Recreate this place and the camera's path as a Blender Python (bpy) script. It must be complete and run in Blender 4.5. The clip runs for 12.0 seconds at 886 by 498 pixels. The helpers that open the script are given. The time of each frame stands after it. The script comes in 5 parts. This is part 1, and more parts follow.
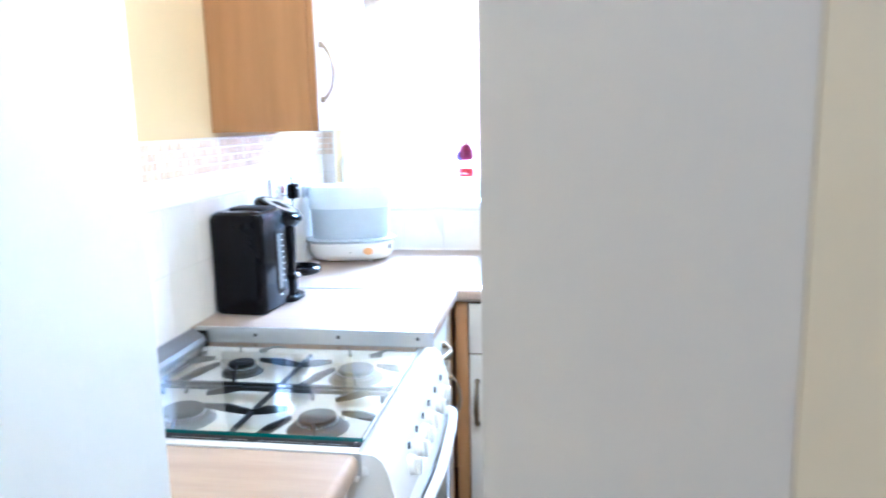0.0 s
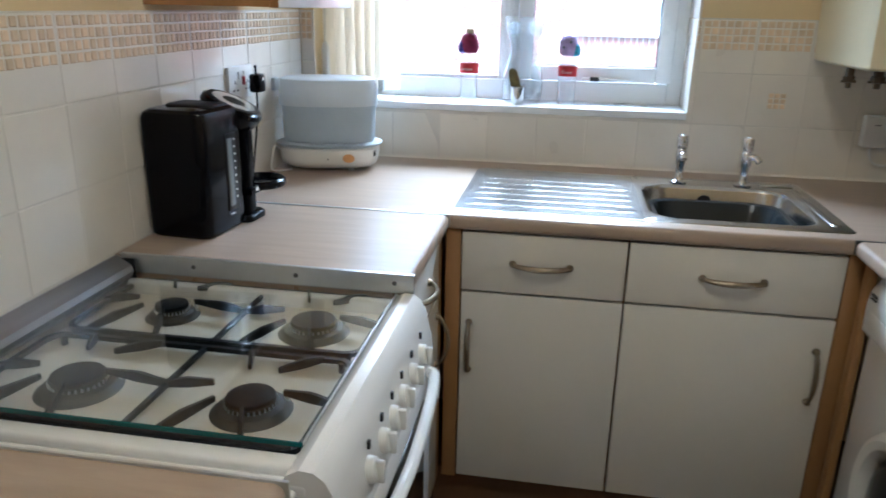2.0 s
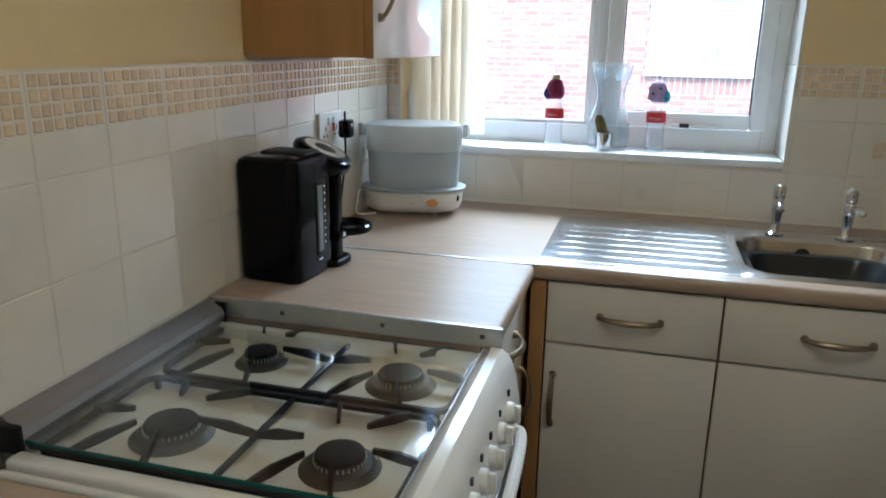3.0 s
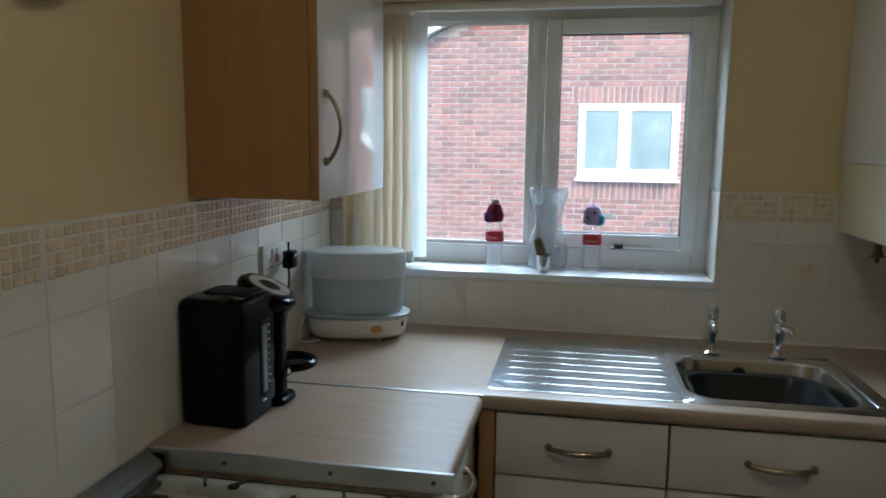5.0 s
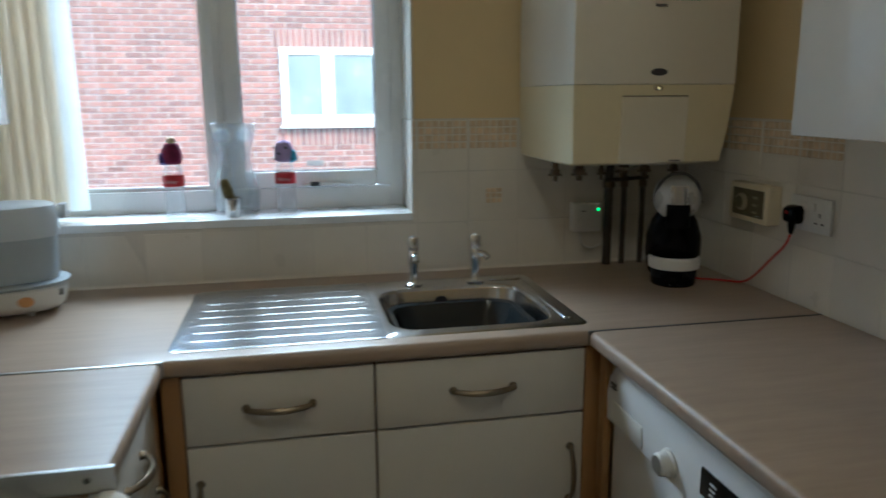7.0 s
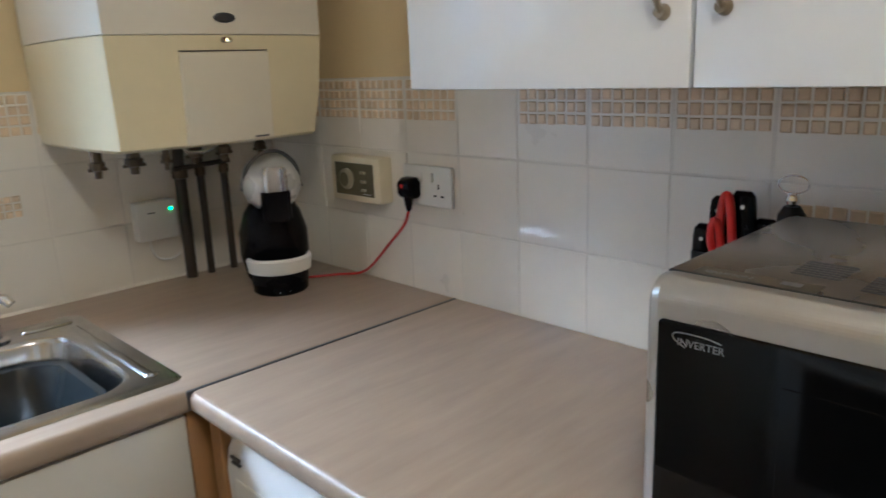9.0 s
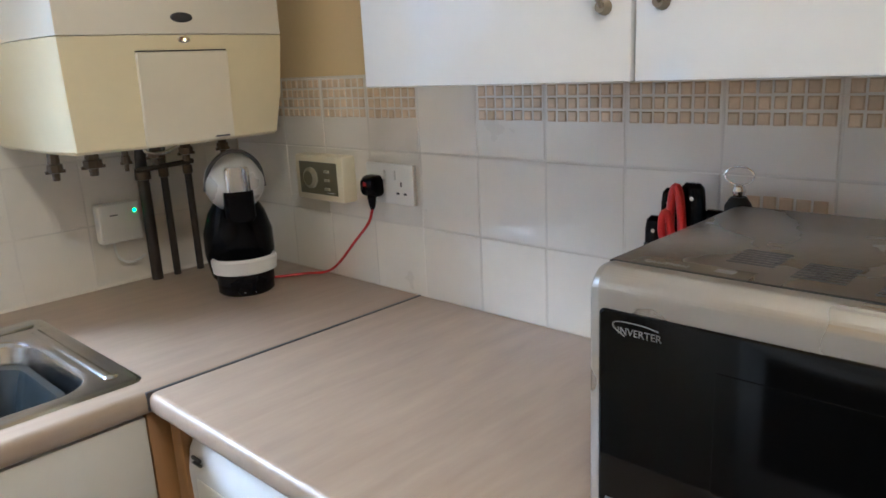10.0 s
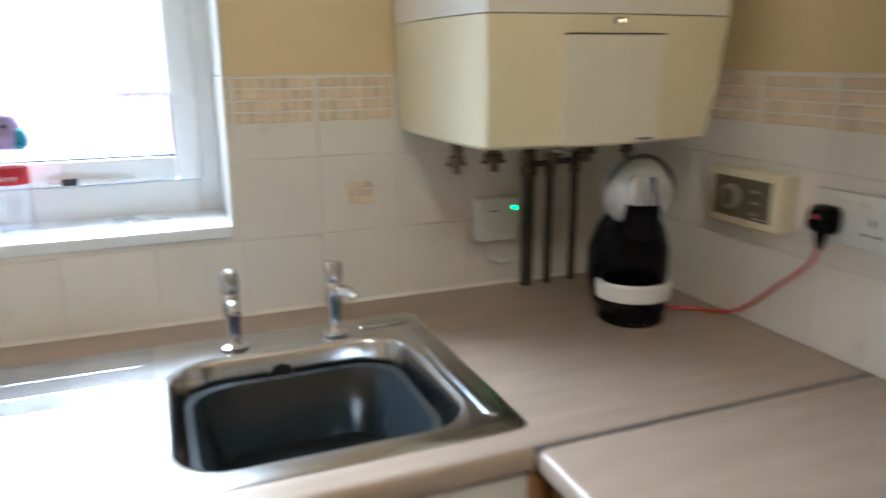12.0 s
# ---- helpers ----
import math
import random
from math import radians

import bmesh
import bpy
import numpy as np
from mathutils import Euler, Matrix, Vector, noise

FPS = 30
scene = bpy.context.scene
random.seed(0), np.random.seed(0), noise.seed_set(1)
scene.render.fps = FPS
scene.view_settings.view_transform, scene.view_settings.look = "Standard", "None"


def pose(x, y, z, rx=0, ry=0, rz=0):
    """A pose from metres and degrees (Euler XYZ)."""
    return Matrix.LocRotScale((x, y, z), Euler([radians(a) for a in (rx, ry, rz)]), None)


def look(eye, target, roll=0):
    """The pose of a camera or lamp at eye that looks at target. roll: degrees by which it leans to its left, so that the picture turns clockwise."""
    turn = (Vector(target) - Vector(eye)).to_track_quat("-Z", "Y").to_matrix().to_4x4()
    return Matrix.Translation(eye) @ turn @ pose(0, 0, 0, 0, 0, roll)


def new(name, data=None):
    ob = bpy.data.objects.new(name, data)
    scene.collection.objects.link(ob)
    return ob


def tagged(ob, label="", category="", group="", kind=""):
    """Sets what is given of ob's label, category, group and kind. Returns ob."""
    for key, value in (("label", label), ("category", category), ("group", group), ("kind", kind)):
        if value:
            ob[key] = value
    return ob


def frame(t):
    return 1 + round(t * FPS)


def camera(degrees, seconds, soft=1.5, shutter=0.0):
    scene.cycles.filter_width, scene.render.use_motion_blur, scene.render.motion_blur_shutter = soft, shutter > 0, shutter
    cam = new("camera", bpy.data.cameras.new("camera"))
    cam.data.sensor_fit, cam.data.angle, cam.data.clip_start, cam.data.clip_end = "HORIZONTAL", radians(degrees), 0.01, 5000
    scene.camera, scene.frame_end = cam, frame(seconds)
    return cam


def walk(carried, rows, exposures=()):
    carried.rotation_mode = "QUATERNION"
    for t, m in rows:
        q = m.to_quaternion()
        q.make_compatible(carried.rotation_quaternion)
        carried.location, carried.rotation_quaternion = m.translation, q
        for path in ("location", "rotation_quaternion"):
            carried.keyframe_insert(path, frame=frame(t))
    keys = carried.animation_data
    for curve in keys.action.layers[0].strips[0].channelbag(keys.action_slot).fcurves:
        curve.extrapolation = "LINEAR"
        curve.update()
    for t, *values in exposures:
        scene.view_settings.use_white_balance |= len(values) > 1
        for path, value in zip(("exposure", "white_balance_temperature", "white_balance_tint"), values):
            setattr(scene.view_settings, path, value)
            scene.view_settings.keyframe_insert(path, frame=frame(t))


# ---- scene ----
cam = camera(62.7, 12.0, soft=1.6, shutter=0.5)
ROWS = [
    (0, 0.903, -2.675, 1.41, 9.356, -10.139, -1.334),
    (0.3, 0.869, -2.63, 1.405, 4.157, -10.885, 1.061),
    (0.5, 0.862, -2.587, 1.408, 2.027, -12.221, 3.944),
    (0.7, 0.86, -2.548, 1.41, 2.41, -13.483, 3.621),
    (1, 0.8714, -2.5015, 1.418, 3.627, -15.919, 3.049),
    (1.5, 0.8823, -2.3532, 1.4033, 5.437, -17.749, 2.205),
    (2, 0.8686, -2.295, 1.396, 9.477, -18.509, 1.083),
    (2.5, 0.8385, -2.2802, 1.4123, 12.484, -17.953, 0.708),
    (3, 0.8247, -2.2721, 1.4183, 15.232, -15.793, 0.863),
    (5, 0.8074, -2.2678, 1.5028, 10.481, -8.083, 0.655),
    (5.5, 0.8266, -2.2401, 1.4796, 5.658, -9.134, 0.774),
    (6, 0.8564, -2.2191, 1.4671, 0.09, -10.511, 0.449),
    (6.5, 0.8638, -2.1952, 1.4565, -5.379, -11.008, 0.086),
    (7, 0.8833, -2.093, 1.4376, -11.54, -11.782, -0.369),
    (7.5, 0.9189, -1.9249, 1.4337, -19.829, -12.442, -1.02),
    (9.5, 1.1046, -1.6335, 1.3867, -46.742, -14.283, -2.327),
    (10, 1.1038, -1.6797, 1.3882, -45.757, -14.212, -2.851),
    (10.5, 1.1001, -1.6976, 1.3898, -42.959, -14.38, -2.734),
    (11, 1.0982, -1.6906, 1.3813, -39.237, -13.988, -1.936),
    (11.5, 1.1119, -1.561, 1.3863, -32.586, -13.894, -1.197),
    (12, 1.1079, -1.3461, 1.4027, -21.494, -14.72, -0.419),
]
EXPOSURES = [
    (0.0, 4.9, 4200, 6), (0.5, 4.5, 4250, 3), (1.0, 3.75, 4600, 2), (1.5, 3.2, 4900, 4), (2.5, 2.85, 5000, 3), (3.2, 2.4, 5200, 0),
    (4.8, 1.6, 5200, -1), (5.5, 1.48, 5200, -1), (7.0, 1.8, 5200, -2), (7.5, 1.85, 5200, -2), (9.5, 3.55, 5050, 7), (11.0, 3.6, 5050, 7), (12.0, 3.4, 5200, 5),
]
walk(cam, [(t, pose(x, y, z, 90 + pitch, 0, yaw) @ pose(0, 0, 0, 0, 0, roll)) for t, x, y, z, yaw, pitch, roll in ROWS], EXPOSURES)

# ---- light ----
SUN_UP, SUN_ROUND = radians(42), radians(150)
world = bpy.data.worlds.new("sky")
scene.world = world
world.use_nodes = True
wn = world.node_tree.nodes
sky = wn.new("ShaderNodeTexSky")
sky.sky_type, sky.sun_disc, sky.sun_elevation, sky.sun_rotation = "NISHITA", False, SUN_UP, SUN_ROUND
sky.air_density, sky.dust_density = 1.0, 5.0
wn["Background"].inputs["Strength"].default_value = 0.15
world.node_tree.links.new(sky.outputs[0], wn["Background"].inputs["Color"])

sun = new("sun", bpy.data.lights.new("sun", "SUN"))
sun.data.energy, sun.data.angle, sun.data.color = 1.5, radians(25), (1.0, 0.97, 0.93)
sun.matrix_world = look((20 * math.sin(SUN_ROUND), 20 * math.cos(SUN_ROUND), 18), (0, 0, 0))

LAMP = (1.05, -1.8, 2.26)
bulb = new("ceiling_lamp", bpy.data.lights.new("ceiling_lamp", "POINT"))
bulb.data.shadow_soft_size, bulb.data.energy, bulb.data.color = 0.06, 1.55, (1.0, 0.84, 0.64)
bulb.matrix_world = pose(*LAMP)
hall = new("hall_lamp", bpy.data.lights.new("hall_lamp", "AREA"))
hall.data.shape, hall.data.size, hall.data.energy, hall.data.color = "DISK", 0.3, 0.65, (1.0, 0.93, 0.84)
hall.matrix_world = pose(1.1, -3.5, 2.34)
# area lamp outside, out of view: added in place of skylight through the window
day = new("sky_stand_in", bpy.data.lights.new("sky_stand_in", "AREA"))
day.data.shape, day.data.size, day.data.size_y, day.data.energy, day.data.color = "RECTANGLE", 5.5, 1.8, 205.0, (0.93, 0.965, 1.0)
day.matrix_world = look((0.4, 3.0, 4.2), (0.9, -0.8, 1.1))

# ---- materials ----
MATS = {}


def rgb(c):
    return (*c, 1.0)


def material(name, color, rough=0.5, metal=0.0, vary=0.08, scale=6.0, bump=0.05, fine=60.0, stretch=(1, 1, 1), rvary=0.1,
             island=0.0, each=0.0, spec=0.5, coat=0.0, trans=0.0, ior=1.45, stain=None, emit=0.0):
    """A procedural surface: colour and gloss varied at a coarse and a fine scale, with fine relief."""
    m = bpy.data.materials.new(name)
    m.use_nodes = True
    nt = m.node_tree
    n, l = nt.nodes, nt.links
    p = n["Principled BSDF"]
    p.inputs["Roughness"].default_value, p.inputs["Metallic"].default_value = rough, metal
    p.inputs["Specular IOR Level"].default_value, p.inputs["Coat Weight"].default_value = spec, coat
    p.inputs["Transmission Weight"].default_value, p.inputs["IOR"].default_value = trans, ior
    co, mp = n.new("ShaderNodeTexCoord"), n.new("ShaderNodeMapping")
    mp.inputs["Scale"].default_value = stretch
    geo = n.new("ShaderNodeNewGeometry")
    l.new(geo.outputs["Position"], mp.inputs["Vector"])
    coarse, small = n.new("ShaderNodeTexNoise"), n.new("ShaderNodeTexNoise")
    coarse.inputs["Scale"].default_value, coarse.inputs["Detail"].default_value = scale, 4
    small.inputs["Scale"].default_value, small.inputs["Detail"].default_value = fine, 3
    l.new(mp.outputs[0], coarse.inputs["Vector"]), l.new(mp.outputs[0], small.inputs["Vector"])
    mix = n.new("ShaderNodeMix")
    mix.data_type = "RGBA"
    dark = tuple(c * (1 - 2 * vary) for c in color) if stain is None else stain
    lite = tuple(min(1.0, c * (1 + vary)) for c in color)
    mix.inputs[6].default_value, mix.inputs[7].default_value = rgb(dark), rgb(lite)
    add = n.new("ShaderNodeMath")
    add.operation = "MULTIPLY_ADD"
    add.inputs[1].default_value, add.use_clamp = 0.35, True
    l.new(small.outputs["Fac"], add.inputs[0])
    sub = n.new("ShaderNodeMath")
    sub.operation = "MULTIPLY_ADD"
    sub.inputs[1].default_value, sub.inputs[2].default_value = 1.6, -0.48
    l.new(coarse.outputs["Fac"], sub.inputs[0]), l.new(sub.outputs[0], add.inputs[2])
    l.new(add.outputs[0], mix.inputs["Factor"])
    last = mix.outputs[2]
    for amount, node, out in ((island, geo, "Random Per Island"), (each, None, "Random")):
        if amount:
            src = node or n.new("ShaderNodeObjectInfo")
            hsv, mr = n.new("ShaderNodeHueSaturation"), n.new("ShaderNodeMapRange")
            mr.inputs["To Min"].default_value, mr.inputs["To Max"].default_value = 1 - amount, 1 + amount
            l.new(src.outputs[out], mr.inputs["Value"]), l.new(mr.outputs[0], hsv.inputs["Value"])
            l.new(last, hsv.inputs["Color"])
            last = hsv.outputs["Color"]
    l.new(last, p.inputs["Base Color"])
    if rvary:
        mr = n.new("ShaderNodeMapRange")
        mr.inputs["To Min"].default_value, mr.inputs["To Max"].default_value = max(0.02, rough - rvary), min(1, rough + rvary)
        l.new(coarse.outputs["Fac"], mr.inputs["Value"]), l.new(mr.outputs[0], p.inputs["Roughness"])
    if bump:
        b = n.new("ShaderNodeBump")
        b.inputs["Strength"].default_value, b.inputs["Distance"].default_value = bump, 0.004
        l.new(small.outputs["Fac"], b.inputs["Height"]), l.new(b.outputs[0], p.inputs["Normal"])
    if emit:
        p.inputs["Emission Color"].default_value, p.inputs["Emission Strength"].default_value = rgb(color), emit
    MATS[name] = m
    return m


def pane_material(name, tint, rough=0.0, gain=1.0, haze=0.0, spots=5.0, edge=5.0):
    """Thin clear glass: what is behind it, tinted, and a mirror by Fresnel; haze adds a pale spotted film."""
    m = bpy.data.materials.new(name)
    m.use_nodes = True
    n, l = m.node_tree.nodes, m.node_tree.links
    n.remove(n["Principled BSDF"])
    clear, gloss, mix, fr, pw = (n.new("ShaderNode" + k) for k in ("BsdfTransparent", "BsdfGlossy", "MixShader", "LayerWeight", "Math"))
    clear.inputs["Color"].default_value, gloss.inputs["Roughness"].default_value = rgb(tint), rough
    pw.operation, pw.inputs[1].default_value = "POWER", edge
    g = n.new("ShaderNodeMath")
    fr.inputs["Blend"].default_value = 0.5
    g.operation, g.inputs[1].default_value, g.inputs[2].default_value, g.use_clamp = "MULTIPLY_ADD", 0.9 * gain, 0.045 * gain, True
    l.new(fr.outputs["Facing"], pw.inputs[0]), l.new(pw.outputs[0], g.inputs[0]), l.new(g.outputs[0], mix.inputs[0])
    l.new(clear.outputs[0], mix.inputs[1]), l.new(gloss.outputs[0], mix.inputs[2])
    out = mix.outputs[0]
    if haze:
        film, mix2 = n.new("ShaderNodeBsdfTranslucent"), n.new("ShaderNodeMixShader")
        geo, dots, ramp = n.new("ShaderNodeNewGeometry"), n.new("ShaderNodeTexVoronoi"), n.new("ShaderNodeMapRange")
        dots.inputs["Scale"].default_value = 70
        ramp.inputs["From Min"].default_value, ramp.inputs["From Max"].default_value = 0.10, 0.22
        ramp.inputs["To Min"].default_value, ramp.inputs["To Max"].default_value = haze * spots, haze
        film.inputs["Color"].default_value = rgb((0.9, 0.95, 1.0))
        l.new(geo.outputs["Position"], dots.inputs["Vector"]), l.new(dots.outputs["Distance"], ramp.inputs["Value"])
        l.new(ramp.outputs[0], mix2.inputs[0]), l.new(out, mix2.inputs[1]), l.new(film.outputs[0], mix2.inputs[2])
        out = mix2.outputs[0]
    l.new(out, n["Material Output"].inputs["Surface"])
    return m


paint = material("cream_wall_paint", (0.74, 0.585, 0.325), 0.75, vary=0.04, scale=2.0, bump=0.12, fine=180)
ceiling_paint = material("white_ceiling_paint", (0.8, 0.78, 0.73), 0.9, vary=0.03, bump=0.1, fine=120)
tile_white = material("glazed_white_tile", (0.80, 0.75, 0.66), 0.3, vary=0.03, scale=9, bump=0.16, fine=24, rvary=0.06, each=0.035, spec=0.7, coat=0.6)
tile_mosaic = material("mosaic_relief_tile", (0.77, 0.61, 0.42), 0.22, vary=0.1, scale=30, bump=0.15, fine=160, island=0.1, each=0.05)
grout = material("cream_grout", (0.75, 0.705, 0.625), 0.85, vary=0.1, bump=0.2, fine=200)
worktop_mat = material("limed_wood_laminate", (0.42, 0.327, 0.246), 0.32, vary=0.08, scale=6, bump=0.04, fine=20, stretch=(0.9, 5.5, 5.5), rvary=0.06, stain=(0.35, 0.264, 0.194))
door_white = material("off_white_cupboard_door", (0.72, 0.68, 0.6), 0.38, vary=0.03, scale=3, bump=0.03, fine=90)
gloss_white = material("gloss_white_door", (0.82, 0.81, 0.8), 0.12, vary=0.02, scale=3, bump=0.01, rvary=0.03, coat=0.4)
beech = material("beech_effect_board", (0.38, 0.20, 0.074), 0.45, vary=0.1, scale=4, bump=0.05, fine=40, stretch=(6, 6, 0.6))
dark_board = material("brown_plinth_board", (0.17, 0.09, 0.04), 0.55, vary=0.12, scale=5)
enamel = material("white_enamel", (0.82, 0.81, 0.79), 0.16, vary=0.02, scale=4, bump=0.0, rvary=0.04, coat=0.3)
hob_enamel = material("cream_hob_enamel", (0.72, 0.665, 0.56), 0.22, vary=0.05, scale=7, bump=0.02, rvary=0.06)
plastic_white = material("white_plastic", (0.78, 0.77, 0.73), 0.35, vary=0.03, scale=5, bump=0.01)
upvc = material("white_window_plastic", (0.87, 0.89, 0.90), 0.28, vary=0.03, scale=4, bump=0.01)
plastic_cream = material("yellowed_plastic", (0.7, 0.62, 0.44), 0.4, vary=0.05, scale=4, bump=0.02)
boiler_yellow = material("yellowed_boiler_casing", (0.78, 0.69, 0.46), 0.35, vary=0.04, scale=3, bump=0.02)
flap_paint = material("boiler_flap", (0.77, 0.71, 0.57), 0.32, vary=0.03, scale=3, bump=0.02)
boiler_white = material("boiler_casing", (0.78, 0.73, 0.62), 0.32, vary=0.03, scale=3, bump=0.02)
black_gloss = material("glossy_black_plastic", (0.0035, 0.0035, 0.0045), 0.14, spec=0.16, vary=0.1, bump=0.01, rvary=0.05)
black_matt = material("matt_black_plastic", (0.007, 0.0068, 0.0068), 0.5, spec=0.25, vary=0.15, bump=0.05, fine=150)
iron = material("black_cast_iron", (0.006, 0.007, 0.008), 0.5, spec=0.25, vary=0.25, scale=20, bump=0.2, fine=200)
burner_grey = material("grey_burner_alloy", (0.075, 0.072, 0.065), 0.5, metal=0.4, vary=0.15, scale=20, bump=0.1)
steel = material("brushed_stainless_steel", (0.58, 0.575, 0.565), 0.2, metal=1.0, vary=0.08, scale=5, bump=0.02, fine=60, stretch=(1, 8, 8), rvary=0.05)
drainer_steel = material("satin_drainer_steel", (0.48, 0.485, 0.485), 0.2, metal=1.0, vary=0.06, scale=5, bump=0.03, fine=60, stretch=(1, 8, 8), rvary=0.05)
chrome = material("chrome", (0.75, 0.75, 0.76), 0.08, metal=1.0, vary=0.03, bump=0.0, rvary=0.03)
pewter = material("brushed_pewter", (0.33, 0.27, 0.19), 0.34, metal=1.0, vary=0.12, scale=20, bump=0.05)
alloy = material("anodised_trim", (0.62, 0.63, 0.63), 0.35, metal=0.9, vary=0.06, scale=10, bump=0.02)
dark_trim = material("dark_grey_trim", (0.12, 0.12, 0.125), 0.4, metal=0.6, vary=0.1)
silver_paint = material("silver_grey_paint", (0.36, 0.35, 0.325), 0.3, metal=0.7, vary=0.05, scale=5, bump=0.03, fine=200)
cover_silver = material("pale_silver_paint", (0.66, 0.66, 0.65), 0.3, metal=0.25, vary=0.04, scale=5, bump=0.02, fine=200)
hinge_metal = material("grey_brushed_hinge_metal", (0.40, 0.40, 0.405), 0.33, metal=0.75, vary=0.06, scale=8, bump=0.03, fine=120, stretch=(8, 1, 8))
taupe = material("taupe_label", (0.10, 0.078, 0.05), 0.4, vary=0.08)
micro_glass = material("black_door_glass", (0.004, 0.004, 0.004), 0.06, spec=0.3, vary=0.1, bump=0.0, rvary=0.02)
tub_grey = material("grey_plastic_tub", (0.022, 0.027, 0.03), 0.2, vary=0.1, scale=8, bump=0.03)
pipe_brown = material("old_painted_pipe", (0.05, 0.037, 0.028), 0.5, vary=0.25, scale=20, bump=0.08)
brass_dark = material("tarnished_brass", (0.12, 0.09, 0.06), 0.4, metal=0.8, vary=0.25, scale=30, bump=0.1)
red = material("red_plastic", (0.55, 0.025, 0.02), 0.35, vary=0.05)
rocker_red = material("switch_red", (0.35, 0.03, 0.03), 0.3, vary=0.05)
label_red = material("red_paper_label", (0.48, 0.02, 0.03), 0.45, vary=0.05)
green = material("green_sticker", (0.1, 0.42, 0.14), 0.45, vary=0.06)
ink = material("black_ink", (0.02, 0.02, 0.02), 0.5, vary=0.05, bump=0.0)
white_ink = material("pale_print", (0.7, 0.7, 0.68), 0.5, vary=0.03, bump=0.0)
grey_ink = material("grey_print", (0.2, 0.2, 0.2), 0.5, vary=0.03, bump=0.0)
orange_print = material("orange_badge", (0.68, 0.36, 0.14), 0.5, vary=0.12, scale=60)
blue_print = material("blue_energy_label", (0.03, 0.27, 0.6), 0.4, vary=0.08)
front_silver = material("satin_silver_paint", (0.50, 0.465, 0.41), 0.3, metal=0.75, vary=0.04, scale=5, bump=0.02, fine=200)
dial_tan = material("tan_dial", (0.34, 0.31, 0.21), 0.4, vary=0.1)
brushed_case = material("dark_brushed_metal", (0.29, 0.26, 0.22), 0.27, metal=0.75, vary=0.06, scale=5, bump=0.02, fine=200)
dial_olive = material("olive_dial_panel", (0.13, 0.115, 0.065), 0.4, vary=0.1)
led_green = material("green_indicator", (0.08, 1.0, 0.16), 0.3, emit=1.2, bump=0.0)
led_warm = material("warm_indicator", (1.0, 0.8, 0.35), 0.3, emit=0.35, bump=0.0)
brick_each = material("red_brick", (0.25, 0.105, 0.082), 0.85, vary=0.2, scale=14, bump=0.5, fine=120, each=0.3, rvary=0.05)
brick_many = material("red_brick_far", (0.25, 0.105, 0.082), 0.85, vary=0.2, scale=14, bump=0.5, fine=120, island=0.3, rvary=0.05)
mortar = material("pale_mortar", (0.43, 0.375, 0.35), 0.9, vary=0.12, scale=9, bump=0.3)
roof_mat = material("grey_roof_tile", (0.13, 0.125, 0.12), 0.8, vary=0.2, scale=6, bump=0.3)
tarmac = material("wet_tarmac", (0.055, 0.055, 0.057), 0.6, vary=0.2, scale=3, bump=0.3)
lino = material("brown_floor_vinyl", (0.10, 0.058, 0.034), 0.4, vary=0.15, scale=4, bump=0.05)
net = material("pale_net_curtain", (0.24, 0.29, 0.31), 0.25, vary=0.12, scale=2.2, bump=0.05, fine=60, stretch=(1.5, 1.5, 1), spec=0.5, stain=(0.12, 0.165, 0.18))
def fabric(name, color, white):
    """Thin cloth that lets half of the light through."""
    m = material(name, color, 0.8, vary=0.06, scale=20, bump=0.25, fine=240)
    n, l = m.node_tree.nodes, m.node_tree.links
    t, mix = n.new("ShaderNodeBsdfTranslucent"), n.new("ShaderNodeMixShader")
    t.inputs["Color"].default_value, mix.inputs[0].default_value = rgb(white), 0.65
    l.new(n["Principled BSDF"].outputs[0], mix.inputs[1]), l.new(t.outputs[0], mix.inputs[2])
    l.new(mix.outputs[0], n["Material Output"].inputs["Surface"])
    return m


vane = fabric("ivory_blind_fabric", (0.84, 0.79, 0.69), (0.92, 0.87, 0.77))
# whiter copy of the vane cloth: backlight on the last vane put into colour
vane_backlit = fabric("backlit_blind_fabric", (0.82, 0.84, 0.84), (0.9, 0.93, 0.93))
knit_red = material("crimson_knit", (0.22, 0.015, 0.07), 0.9, vary=0.3, scale=60, bump=0.8, fine=300)
knit_lilac = material("lilac_knit", (0.42, 0.32, 0.55), 0.9, vary=0.2, scale=60, bump=0.8, fine=300)
knit_navy = material("navy_knit", (0.06, 0.04, 0.22), 0.9, vary=0.3, scale=60, bump=0.8, fine=300)
knit_blue = material("blue_knit", (0.08, 0.42, 0.62), 0.9, vary=0.2, scale=60, bump=0.8, fine=300)
pompom = material("cream_wool_pompom", (0.62, 0.52, 0.36), 0.9, vary=0.2, scale=60, bump=0.8, fine=300)
cactus_mat = material("dry_cactus_skin", (0.19, 0.15, 0.05), 0.8, vary=0.3, scale=60, bump=0.6, fine=200)
soil = material("dark_soil", (0.04, 0.03, 0.02), 0.95, vary=0.3, scale=90, bump=0.6)
door_cream = material("cream_door_tone", (0.60, 0.50, 0.33), 0.55, vary=0.04, scale=3, bump=0.05, fine=60)
hall_paint = material("grey_door_paint", (0.57, 0.51, 0.42), 0.55, vary=0.03, scale=2, bump=0.04, fine=60)
fridge_white = material("white_fridge_door", (0.68, 0.72, 0.76), 0.35, vary=0.02, scale=2, bump=0.04, fine=150)
lamp_glass = material("opal_diffuser", (1.0, 0.85, 0.62), 0.4, emit=2.0, bump=0.0)
frosted = material("frosted_clear_plastic", (0.80, 0.83, 0.84), 0.38, vary=0.04, scale=12, bump=0.03, trans=0.45)
